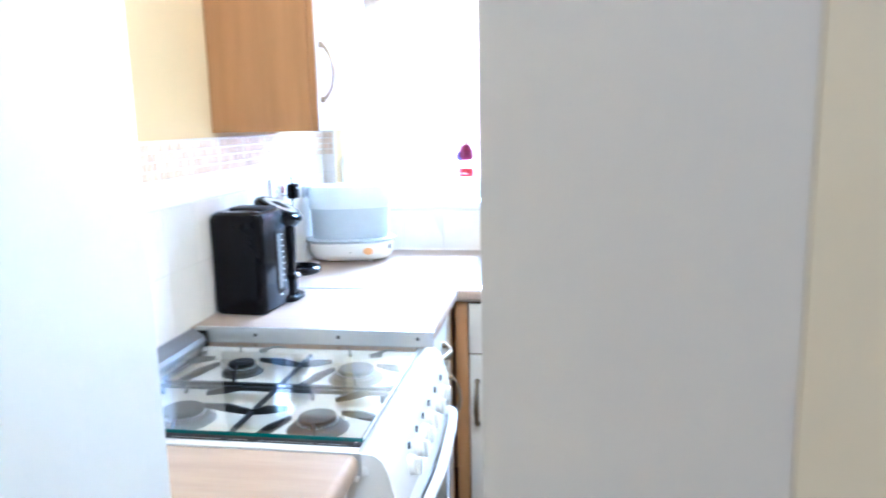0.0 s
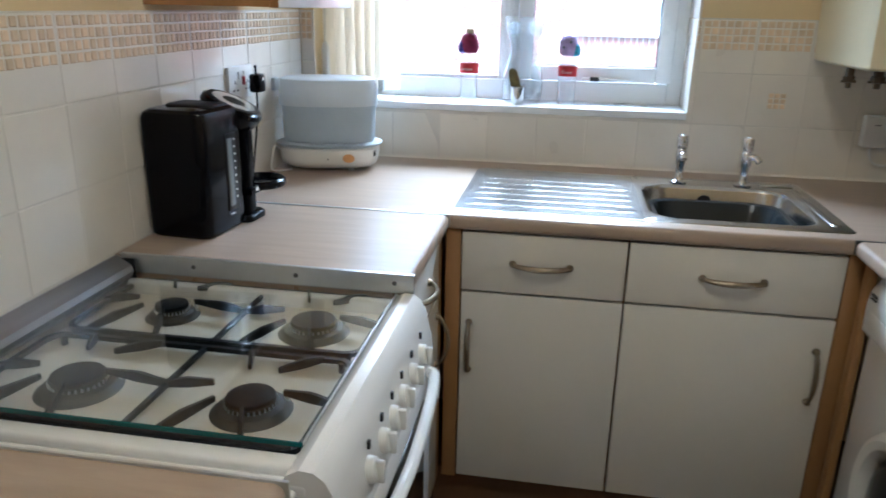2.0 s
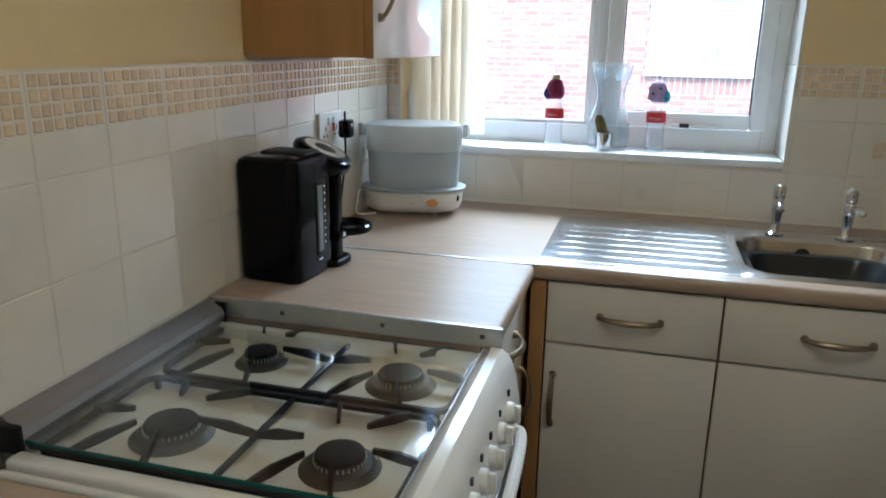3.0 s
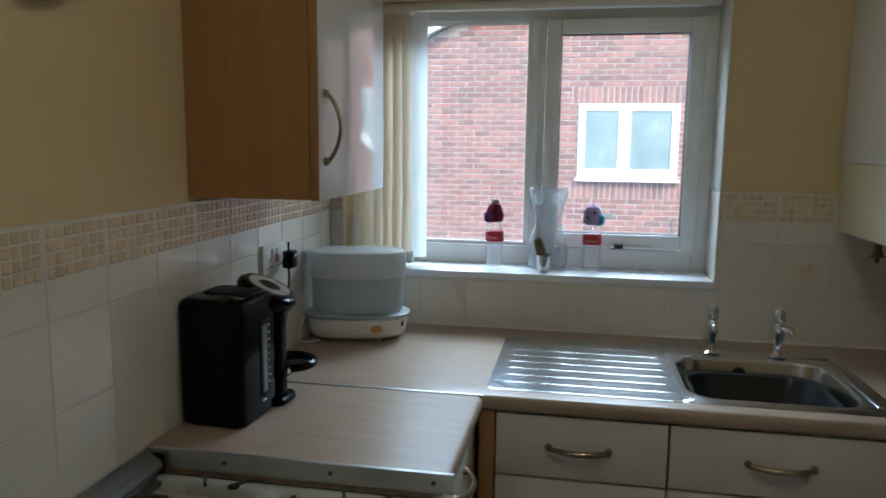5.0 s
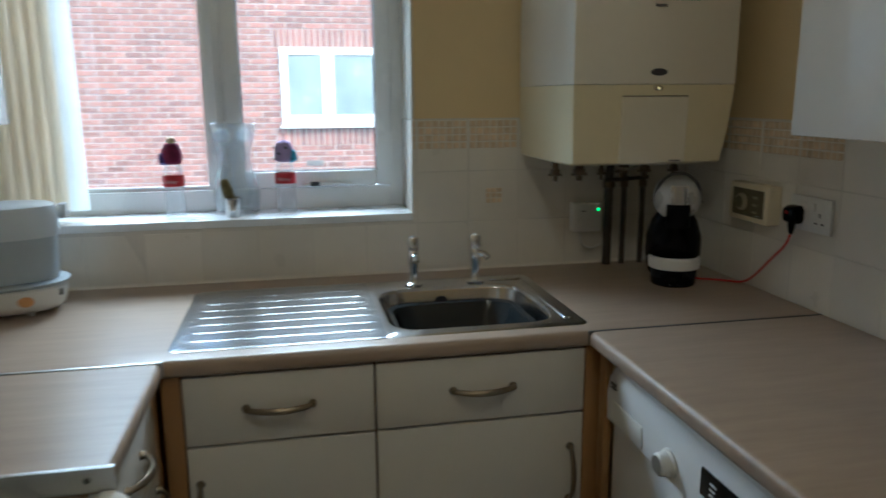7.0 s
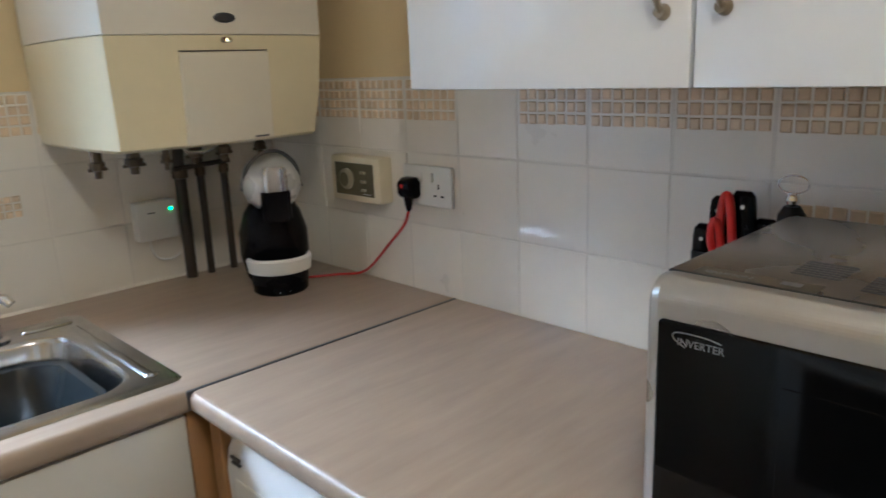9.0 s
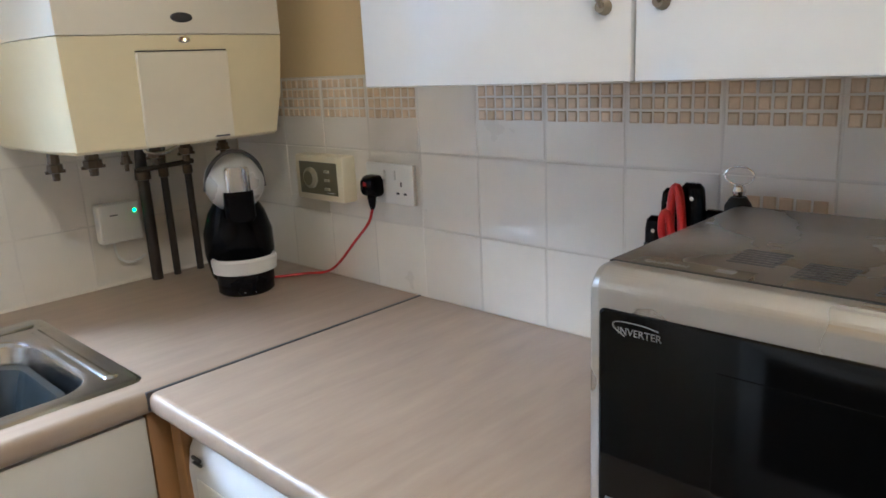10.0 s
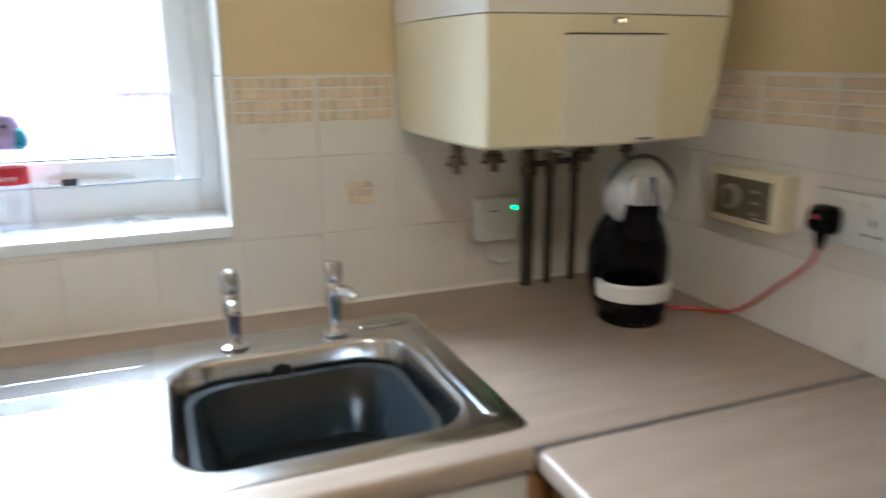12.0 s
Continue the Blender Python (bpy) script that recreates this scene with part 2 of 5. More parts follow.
smoke = material("blue_grey_translucent_plastic", (0.56, 0.62, 0.66), 0.35, vary=0.05, scale=12, bump=0.02, trans=0.3)
level_pane = material("grey_level_window", (0.2, 0.225, 0.24), 0.25, vary=0.06, bump=0.0)
teal_edge = material("green_glass_edge", (0.008, 0.085, 0.078), 0.1, vary=0.1, bump=0.0)
window_glass = pane_material("window_glass", (0.97, 0.985, 0.98), haze=0.03)
lid_glass = pane_material("hob_lid_glass", (0.965, 0.975, 0.97), gain=1.15)
# haze whitens bottle and vase glass in place of the light they refract
thin_glass = pane_material("thin_bottle_glass", (0.985, 0.995, 0.995), gain=2.6, haze=0.03, spots=1.5, edge=2.6)

blown_glass = pane_material("blown_glass", (0.985, 0.995, 0.995), gain=3.0, haze=0.04, spots=1.2, edge=2.6)

# ---- mesh helpers ----
BASE = {}
YN, XW = 0.07, -0.012
TO_NORTH = Matrix.Translation((0.84, YN, 1.46)) @ Matrix.Diagonal((1.032, 1, 1.032, 1)) @ Matrix.Translation((-0.84, 0, -1.46))
TO_CORNER = Matrix.Translation((1.1, YN, 1.393)) @ Matrix.Diagonal((1.042, 1, 1.042, 1)) @ Matrix.Translation((-1.1, 0, -1.393))
LAY = [Matrix()]


def thing(name, loc, label, category, group="", kind=""):
    ob = new(name)
    ob.location, ob.empty_display_size = LAY[0] @ Vector(loc), 0.05
    BASE[ob] = ob.location.copy()
    return tagged(ob, label, category, group, kind)


def part(name, bm, mat, parent=None, label="", smooth=True, kind="", category=""):
    """One mesh object, built in world coordinates, under its parent."""
    me = bpy.data.meshes.new(name)
    base = BASE.get(parent, Vector())
    bmesh.ops.transform(bm, matrix=LAY[0], verts=bm.verts)
    bmesh.ops.translate(bm, verts=bm.verts, vec=-base)
    bmesh.ops.recalc_face_normals(bm, faces=bm.faces)
    bm.to_mesh(me), bm.free()
    for pick in (mat if isinstance(mat, (list, tuple)) else [mat]):
        me.materials.append(pick)
    if smooth:
        me.polygons.foreach_set("use_smooth", [True] * len(me.polygons))
        me.set_sharp_from_angle(angle=radians(32))
    ob = new(name, me)
    ob.parent = parent
    BASE[ob] = base
    return tagged(ob, label, category, "", kind)


def box(bm, x0, x1, y0, y1, z0, z1, bevel=0.0, seg=2):
    made = bmesh.ops.create_cube(bm, size=1.0)["verts"]
    bmesh.ops.scale(bm, vec=(abs(x1 - x0), abs(y1 - y0), abs(z1 - z0)), verts=made)
    bmesh.ops.translate(bm, vec=((x0 + x1) / 2, (y0 + y1) / 2, (z0 + z1) / 2), verts=made)
    if bevel:
        edges = list({e for v in made for e in v.link_edges})
        bmesh.ops.bevel(bm, geom=edges, offset=bevel, segments=seg, profile=0.5, affect="EDGES")
    return bm


def B(*a, **k):
    return box(bmesh.new(), *a, **k)


def rings(bm, loops, close=True, cap0=True, cap1=True):
    """Skins a row of loops with the same number of points."""
    rows = [[bm.verts.new(p) for p in loop] for loop in loops]
    n = len(rows[0])
    for a, b in zip(rows, rows[1:]):
        for i in range(n if close else n - 1):
            j = (i + 1) % n
            bm.faces.new((a[i], a[j], b[j], b[i]))
    if cap0 and close:
        bm.faces.new(rows[0][::-1])
    if cap1 and close:
        bm.faces.new(rows[-1])
    return bm


def lathe(bm, x, y, z, profile, seg=24, m=None, cap0=True, cap1=True):
    """Turns a profile of (radius, height) round an upright axis, then lays it by m."""
    loops = []
    for r, h in profile:
        loop = [Vector((r * math.cos(a * math.tau / seg), r * math.sin(a * math.tau / seg), h)) for a in range(seg)]
        loops.append([(m @ p if m else p) + Vector((x, y, z)) for p in loop])
    return rings(bm, loops, cap0=cap0, cap1=cap1)


def rod(bm, a, b, r, r2=None, seg=14):
    a, b = Vector(a), Vector(b)
    m = (b - a).to_track_quat("Z", "Y").to_matrix()
    return lathe(bm, *a, [(r, 0), (r if r2 is None else r2, (b - a).length)], seg, m)


def tube(bm, pts, r, seg=8, steps=5, flat=1.0):
    """A round bar along a smooth line through the points."""
    P = [Vector(p) for p in pts]
    P = [2 * P[0] - P[1], *P, 2 * P[-1] - P[-2]]
    line = []
    for i in range(1, len(P) - 2):
        for s in range(steps):
            t = s / steps
            a, b, c, d = P[i - 1 : i + 3]
            line.append(0.5 * (2 * b + (c - a) * t + (2 * a - 5 * b + 4 * c - d) * t * t + (3 * b - a - 3 * c + d) * t**3))
    line.append(P[-2])
    loops, side = [], None
    for i, p in enumerate(line):
        way = (line[min(i + 1, len(line) - 1)] - line[max(i - 1, 0)]).normalized()
        if side is None:
            side = way.orthogonal().normalized()
        side = (side - way * side.dot(way)).normalized()
        up = way.cross(side)
        loops.append([p + r * (math.cos(k * math.tau / seg) * side + flat * math.sin(k * math.tau / seg) * up) for k in range(seg)])
    return rings(bm, loops)


def rrect(x0, x1, y0, y1, r, z, n=6):
    """Points of a rectangle with round corners, counterclockwise."""
    out = []
    for cx, cy, start in ((x1 - r, y1 - r, 0), (x0 + r, y1 - r, 90), (x0 + r, y0 + r, 180), (x1 - r, y0 + r, 270)):
        for k in range(n + 1):
            a = radians(start + 90 * k / n)
            out.append(Vector((cx + r * math.cos(a), cy + r * math.sin(a), z)))
    return out


def oval(cx, cy, a, b, turn, z, n=40, power=2.5):
    out = []
    for k in range(n):
        t = k * math.tau / n
        c, s = math.cos(t), math.sin(t)
        u, v = a * math.copysign(abs(c) ** (2 / power), c), b * math.copysign(abs(s) ** (2 / power), s)
        out.append(Vector((cx + u * math.cos(turn) - v * math.sin(turn), cy + u * math.sin(turn) + v * math.cos(turn), z)))
    return out


def lettering(name, text, size, m, mat, parent, deep=0.0004):
    """Raised lettering at the pose m."""
    cu = bpy.data.curves.new(name, "FONT")
    cu.body, cu.size, cu.extrude, cu.resolution_u = text, size, deep, 2
    tmp = new(name + "_line", cu)
    me = bpy.data.meshes.new_from_object(tmp.evaluated_get(bpy.context.evaluated_depsgraph_get()))
    bpy.data.objects.remove(tmp)
    me.transform(Matrix.Translation(-BASE.get(parent, Vector())) @ m)
    me.materials.clear(), me.materials.append(mat)
    ob = new(name, me)
    ob.parent = parent
    return ob


FACE_SOUTH = pose(0, 0, 0, 90, 0, 0)
FACE_WEST = pose(0, 0, 0, 90, 0, -90)
FACE_EAST = pose(0, 0, 0, 90, 0, 90)

# ---- the room ----
W, WT, TOP = 2.135, 0.91, 2.40
SOUTH = -2.62
WX0, WX1, WZ0, WZ1 = 0.0325, 1.231, 1.095, 1.970
TH = 0.008


def wall(name, boxes, label, mat=paint):
    bm = bmesh.new()
    for b in boxes:
        box(bm, *b)
    return part(name, bm, mat, label=label, smooth=False, kind="structure", category="wall")


wall_north = wall("wall_north", [
    (-0.11, WX0, YN + TH, 0.37, -0.1, TOP), (WX1 + TH, W + 0.11, YN + TH, 0.37, -0.1, TOP),
    (WX0, WX1 + TH, YN + TH, 0.37, -0.1, WZ0 - 0.022), (WX0, WX1 + TH, YN + TH, 0.37, WZ1, TOP)], "cream painted kitchen wall with a window opening")
wall_west = wall("wall_west", [(-0.12, XW - TH, SOUTH, YN + TH, -0.1, TOP)], "cream painted wall above glazed white tiles")
wall_east = wall("wall_east", [(W + TH, W + 0.11, SOUTH, YN + TH, -0.1, TOP)], "cream painted wall above glazed white tiles")
DX0, DX1 = 0.76, 1.60
wall_south = wall("wall_south", [(-0.11, DX0, SOUTH - 0.1, SOUTH, -0.1, TOP), (DX1, W + 0.11, SOUTH - 0.1, SOUTH, -0.1, TOP),
                                 (DX0, DX1, SOUTH - 0.1, SOUTH, 2.03, TOP)], "cream painted wall with a doorway")
hall_walls = wall("wall_hall", [(-0.11, 0.0, -4.6, SOUTH - 0.1, -0.1, TOP), (W, W + 0.11, -4.6, SOUTH - 0.1, -0.1, TOP),
                                (-0.11, W + 0.11, -4.7, -4.6, -0.1, TOP)], "plain cream painted hallway walls")
part("floor", B(-0.11, W + 0.11, -4.7, 0.37, -0.16, 0.0), lino, label="brown vinyl kitchen floor", smooth=False, kind="structure", category="floor")
part("ceiling", B(-0.11, W + 0.11, -4.7, 0.37, TOP, TOP + 0.1), ceiling_paint, label="plain white painted ceiling", smooth=False, kind="structure", category="ceiling")

# ---- window ----
LAY[0] = TO_NORTH
WX0, WX1, WZ0, WZ1 = 0.0575, 1.2185, 1.106, 1.954
window = thing("window_1", (0.65, 0.21, WZ0), "white plastic double window with a fixed pane and an opening sash", "window", kind="structure")


def frame_ring(bm, x0, x1, z0, z1, y0, y1, w, wb=None, bevel=0.004):
    wb = wb or w
    box(bm, x0, x0 + w, y0, y1, z0, z1, bevel), box(bm, x1 - w, x1, y0, y1, z0, z1, bevel)
    box(bm, x0 + w, x1 - w, y0 + 0.0015, y1, z0, z0 + wb, bevel), box(bm, x0 + w, x1 - w, y0 + 0.0015, y1, z1 - w, z1, bevel)
    return bm


bm = frame_ring(bmesh.new(), WX0 - 0.004, WX1 + 0.007, WZ0 - 0.018, WZ1 + 0.005, 0.1855, 0.25, 0.050, 0.081)
box(bm, 0.643, 0.688, 0.1873, 0.25, WZ0 + 0.062, WZ1 - 0.045, 0.004)
part("window_frame", bm, upvc, window)
part("mullion_ridge", B(0.659, 0.672, 0.177, 0.1872, WZ0 + 0.062, WZ1 - 0.046, 0.004), upvc, window)
part("glazing_bead", frame_ring(bmesh.new(), 0.102, 0.643, 1.168, 1.910, 0.198, 0.215, 0.014, bevel=0.003), upvc, window)
sash = part("sash", frame_ring(bmesh.new(), 0.690, 1.184, 1.172, 1.908, 0.172, 0.215, 0.048, bevel=0.006), upvc, window)
part("gasket", frame_ring(bmesh.new(), 0.736, 1.138, 1.218, 1.862, 0.180, 0.20, 0.005, bevel=0.001), ink, sash, "black rubber gasket")
for x0, x1, z0, z1 in ((0.116, 0.629, 1.182, 1.896), (0.738, 1.136, 1.220, 1.860)):
    pane = part("pane", B(x0, x1, 0.203, 0.207, z0, z1), window_glass, window, "clear window glass flecked with rain")
    pane.visible_shadow = False
part("window_sill", B(WX0, WX1, -0.006, 0.185, WZ0 - 0.022, WZ0, 0.003), upvc, window, "white sill board")
part("reveal_lining", B(WX1, WX1 + TH, 0.0, 0.185, WZ0, 1.3745, 0.001), tile_white, window, "white tiled strip up the window reveal")
part("reveal_lining", B(WX1 + 0.002, WX1 + TH + 0.001, 0.006, 0.185, 1.376, WZ1 - 0.002, 0.001), door_white, window, "white painted window reveal")

# ---- vertical blind ----
blind = thing("vertical_blind", (0.17, 0.1, WZ1), "ivory vertical blind drawn to one side of the window", "blind")
part("head_rail", B(WX0 + 0.01, WX1 - 0.01, 0.082, 0.118, WZ1 - 0.028, WZ1 - 0.001, 0.004), plastic_white, blind)
for k in range(14):
    x = 0.064 + 0.0163 * k
    last = k == 13
    turn = radians((84 if k % 2 else 62) if not last else 22)
    bm = bmesh.new()
    loops = []
    for z in (1.135, 1.14, 1.35, 1.6, 1.85, 1.918):
        loop = []
        for s in range(7):
            u = (s / 6 - 0.5) * (0.072 if not last else 0.05)
            bow = 0.005 * math.cos(math.pi * u / 0.09) + 0.0015 * math.sin(z * 9 + k)
            loop.append((x + (0.020 if last else 0) + u * math.cos(turn) - bow * math.sin(turn), 0.1 + u * math.sin(turn) + bow * math.cos(turn) - (0.03 if last else 0), z))
        loops.append(loop)
    rings(bm, loops, close=False)
    bmesh.ops.solidify(bm, geom=bm.faces[:], thickness=0.0008)
    v = part("vane", bm, vane_backlit if last else vane, blind)
    part("hanger", B(x - 0.004, x + 0.004, 0.096, 0.104, 1.912, 1.93), plastic_white, v)
cord = thing("blind_cord_weight", (0.102, 0.03, 1.14), "white plastic blind cord weight hanging beside the blind", "blind weight")
part("weight", lathe(bmesh.new(), 0.080, 0.045, 1.125, [(0.008, 0), (0.0125, 0.004), (0.0125, 0.135), (0.009, 0.15), (0.004, 0.158)], 16), plastic_white, cord)
part("cord", rod(bmesh.new(), (0.080, 0.045, 1.283), (0.080, 0.084, 1.93), 0.0012, seg=6), plastic_white, cord)

LAY[0] = Matrix()
WX0, WX1, WZ0, WZ1 = 0.0325, 1.231, 1.095, 1.970

# ---- worktops ----


def worktop(name, x0, x1, y0, y1, front, label):
    """A 38 mm board with a round front edge on the side named."""
    bm = bmesh.new()
    z0, z1, r = WT - 0.038, WT, 0.014
    prof = [(0, z0)] + [(-r + r * math.sin(a), z0 + r - r * math.cos(a)) for a in np.linspace(0, math.pi / 2, 5)] + \
           [(-r + r * math.cos(a), z1 - r + r * math.sin(a)) for a in np.linspace(0, math.pi / 2, 5)] + [(0, z1)]
    loops = []
    if front == "south":
        for x in (x0, x1):
            loops.append([(x, y1 if i in (0, len(prof) - 1) else y0 - o, z) for i, (o, z) in enumerate(prof)])
    else:
        far, near = (x0, x1) if front == "east" else (x1, x0)
        s = 1 if front == "east" else -1
        for y in (y0, y1):
            loops.append([(far if i in (0, len(prof) - 1) else near + s * o, y, z) for i, (o, z) in enumerate(prof)])
    return part(name, rings(bm, loops), worktop_mat, label=label, category="worktop", kind="structure")


SX0, SX1, SY0, SY1 = 0.601, 1.553, -0.548, -0.036
BX0, BX1, BY0, BY1 = 1.092, 1.492, -0.502, -0.138
bm = bmesh.new()
z0, z1, r = WT - 0.038, WT, 0.014
prof = [(-0.08, z0)] + [(-r + r * math.sin(a), z0 + r - r * math.cos(a)) for a in np.linspace(0, math.pi / 2, 5)] + \
       [(-r + r * math.cos(a), z1 - r + r * math.sin(a)) for a in np.linspace(0, math.pi / 2, 5)] + [(-0.08, z1)]
rings(bm, [[(x, -0.6 - o, z) for o, z in prof] for x in (XW + 0.001, W)])
box(bm, XW + 0.001, W, -0.05, YN - 0.001, z0, z1), box(bm, XW + 0.001, 1.07, -0.52, -0.05, z0, z1), box(bm, 1.52, W, -0.52, -0.05, z0, z1)
part("worktop", bm, worktop_mat, label="limed wood laminate worktop round the inset sink", category="worktop", kind="structure")
worktop("worktop", XW + 0.001, 0.600, -1.040, -0.604, "east", "limed wood laminate worktop beside the cooker")
worktop("worktop", 1.530, W, SOUTH + 0.002, -0.604, "west", "limed wood laminate worktop under the microwave")
worktop("worktop", XW + 0.001, 0.600, -2.19, -1.678, "east", "short limed wood laminate worktop between cooker and fridge")


def strip(name, b, mat, label):
    ob = part(name, B(*b, 0.0008), mat, label=label, kind="structure", category="trim")
    return ob


strip("trim", (XW + 0.001, 0.602, -0.6045, -0.5960, WT - 0.03, WT + 0.0025), alloy, "pale metal worktop joint strip")
strip("trim", (1.528, W, -0.6035, -0.5965, WT - 0.03, WT + 0.0015), dark_trim, "dark grey worktop joint strip")
bm = B(0.003, 0.606, -1.044, -1.0405, WT - 0.034, WT + 0.004, 0.001)
box(bm, 0.003, 0.606, -1.0405, -1.034, WT + 0.0005, WT + 0.004, 0.001)
edging = part("trim", bm, alloy, label="metal edging strip screwed to the worktop end", kind="structure", category="trim")
for x in (0.16, 0.372, 0.568):
    part("screw", rod(bmesh.new(), (x, -1.0442, WT - 0.014), (x, -1.0465, WT - 0.014), 0.005, 0.004, 10), dark_trim, edging, "dark screw head")
part("trim", B(0.0, 0.604, -1.6785, -1.674, WT - 0.034, WT + 0.003, 0.001), alloy, label="metal edging strip on the worktop end", kind="structure", category="trim")
part("trim", rings(bmesh.new(), [[Vector((x, YN - 0.0005 - a, WT + b)) for a, b in ((0, 0), (0.006, 0), (0, 0.006))] for x in (0.001, W - 0.001)]), tile_white, label="white sealant bead", kind="structure", category="trim")

# ---- sink ----
sink = thing("kitchen_sink", (1.08, -0.3, WT), "stainless steel inset sink with ribbed drainer", "sink")
bm = bmesh.new()
nx, ny = 48, 400
verts = []
for j in range(ny + 1):
    for i in range(nx + 1):
        x, y = SX0 + (1.07 - SX0) * i / nx, SY0 + (SY1 - SY0) * j / ny
        z = WT + 0.002
        cy = SY0 + 0.03 if y < -0.3 else SY1 - 0.03
        if x < SX0 + 0.03 and (y < SY0 + 0.03 or y > SY1 - 0.03):
            ox, oy = x - SX0 - 0.03, y - cy
            far = math.hypot(ox, oy)
            if far > 0.03:
                x, y = SX0 + 0.03 + ox * 0.03 / far, cy + oy * 0.03 / far
            edge = max(0.0, 0.03 - far)
        else:
            edge = min(x - SX0, y - SY0, SY1 - y)
        if edge < 0.006:
            z = WT + 0.0003 + 0.0017 * math.sin(max(edge, 0) / 0.006 * math.pi / 2)
        kx, ky = max(SX0 + 0.066 - x, 0.0), max(SY0 + 0.066 - y, y - SY1 + 0.066, 0.0)
        inside = 0.045 - math.hypot(kx, ky)
        dip = min(1.0, max(0.0, inside / 0.01))
        z -= 0.0014 * dip * dip * (3 - 2 * dip)
        if 0.635 < x < 1.055:
            ends = min(1.0, (x - 0.635) / 0.008, (1.055 - x) / 0.008)
            for k in range(7):
                d = abs(y - (-0.478 + 0.0600 * k))
                if d < 0.0024:
                    z += 0.0006 * ends * (0.5 + 0.5 * math.cos(math.pi * d / 0.0024))
        verts.append(bm.verts.new((x, y, z)))
for j in range(ny):
    for i in range(nx):
        a = j * (nx + 1) + i
        bm.faces.new((verts[a], verts[a + 1], verts[a + nx + 2], verts[a + nx + 1]))
part("drainer", bm, drainer_steel, sink, "ribbed stainless steel drainer")
bm = bmesh.new()
zt = WT + 0.002


def to_bowl(o):
    return rrect(BX0 - o, BX1 + o, BY0 - o, BY1 + o, 0.075 + max(0, o) * 0.5, zt)


def square_left(x0, x1, y0, y1, r, z):
    """A rounded rectangle whose two corners at x0 stay square, to meet the drainer."""
    pts = rrect(x0, x1, y0, y1, r, z)
    for p in pts:
        if p.x < x0 + r:
            top = p.y > (y0 + y1) / 2
            if (p.y - (y1 - r) if top else (y0 + r) - p.y) > x0 + r - p.x:
                p.y = y1 if top else y0
            else:
                p.x = x0
    return pts


loops = [square_left(1.0698, SX1, SY0, SY1, 0.024, WT + 0.0003), square_left(1.0699, SX1 - 0.003, SY0 + 0.003, SY1 - 0.003, 0.022, zt - 0.001),
         square_left(1.07, SX1 - 0.007, SY0 + 0.007, SY1 - 0.007, 0.02, zt)]
for o, dz in ((0.010, 0), (0.004, -0.0006), (0.0, -0.004), (-0.003, -0.012), (-0.010, -0.09), (-0.018, -0.128), (-0.035, -0.145), (-0.06, -0.15), (-0.13, -0.153)):
    loops.append([Vector((p.x, p.y, p.z + dz)) for p in to_bowl(o)])
rings(bm, loops, cap0=False)
part("bowl", bm, steel, sink, "deep stainless steel bowl")
part("rib", rings(bmesh.new(), [rrect(1.507 + o, 1.533 - o, -0.50 + o, -0.13 - o, 0.012 - o * 0.8, zt + h) for o, h in ((0, -0.0005), (0.003, 0.003), (0.007, 0.004))], cap0=False), steel, sink)
part("rib", rings(bmesh.new(), [rrect(1.43 + o, 1.53 - o, -0.098 + o, -0.072 - o, 0.012 - o * 0.8, zt + h) for o, h in ((0, -0.0005), (0.003, 0.003), (0.007, 0.004))], cap0=False), steel, sink)
bm = lathe(bmesh.new(), 1.275, BY1 - 0.003, WT - 0.042, [(0.0, 0.0), (0.010, 0.001), (0.020, 0.001), (0.020, 0.003), (0.0, 0.004)], 20, Matrix.Rotation(radians(95), 3, "X"))
part("overflow", bm, ink, sink, "black overflow hole")
part("waste", lathe(bmesh.new(), 1.29, -0.32, WT - 0.1515, [(0.04, 0), (0.038, 0.003), (0.03, 0.003), (0.02, 0.0)], 24), chrome, sink)

tub = thing("washing_up_bowl", (1.29, -0.33, WT - 0.148), "dark grey plastic washing-up bowl standing in the sink", "washing-up bowl")
bm = bmesh.new()
loops = []
for o, z in ((-0.055, -0.144), (-0.035, -0.142), (-0.012, -0.06), (0.0, -0.034), (0.008, -0.031), (0.008, -0.028), (-0.004, -0.030), (-0.016, -0.06), (-0.04, -0.138), (-0.06, -0.139)):
    loop = rrect(1.118 - o, 1.458 + o, -0.482 - o, -0.178 + o, 0.07 + o * 0.5, WT + z, 8)
    for p in loop:
        if z > -0.05:
            p.z += 0.004 * math.cos((p.x - 1.29) * 26) * (1 if abs(p.y + 0.33) > 0.1 else 0.4)
    loops.append(loop)
rings(bm, loops)
part("tub", bm, tub_grey, tub)


def pillar_tap(x, y, spin, label):
    t = thing("pillar_tap", (x, y, WT + 0.0035), label, "tap", "sink taps")
    z = WT + 0.0033
    part("body", lathe(bmesh.new(), x, y, z, [(0.024, 0), (0.024, 0.004), (0.015, 0.008), (0.012, 0.014), (0.012, 0.045), (0.015, 0.062), (0.0165, 0.082), (0.014, 0.096), (0.012, 0.10)], 20), chrome, t)
    part("head", lathe(bmesh.new(), x, y, z + 0.099, [(0.011, 0), (0.0165, 0.003), (0.017, 0.01), (0.0165, 0.034), (0.014, 0.04), (0.004, 0.042)], 12), chrome, t, "fluted chrome tap head")
    c, s = math.cos(spin), math.sin(spin)
    part("spout", tube(bmesh.new(), [(x, y, z + 0.080), (x + 0.018 * c, y + 0.018 * s, z + 0.087), (x + 0.034 * c, y + 0.034 * s, z + 0.086), (x + 0.045 * c, y + 0.045 * s, z + 0.076)], 0.0095, 12), chrome, t)
    part("marker", lathe(bmesh.new(), x, y, z + 0.141, [(0.006, 0), (0.005, 0.0012)], 12), alloy, t)


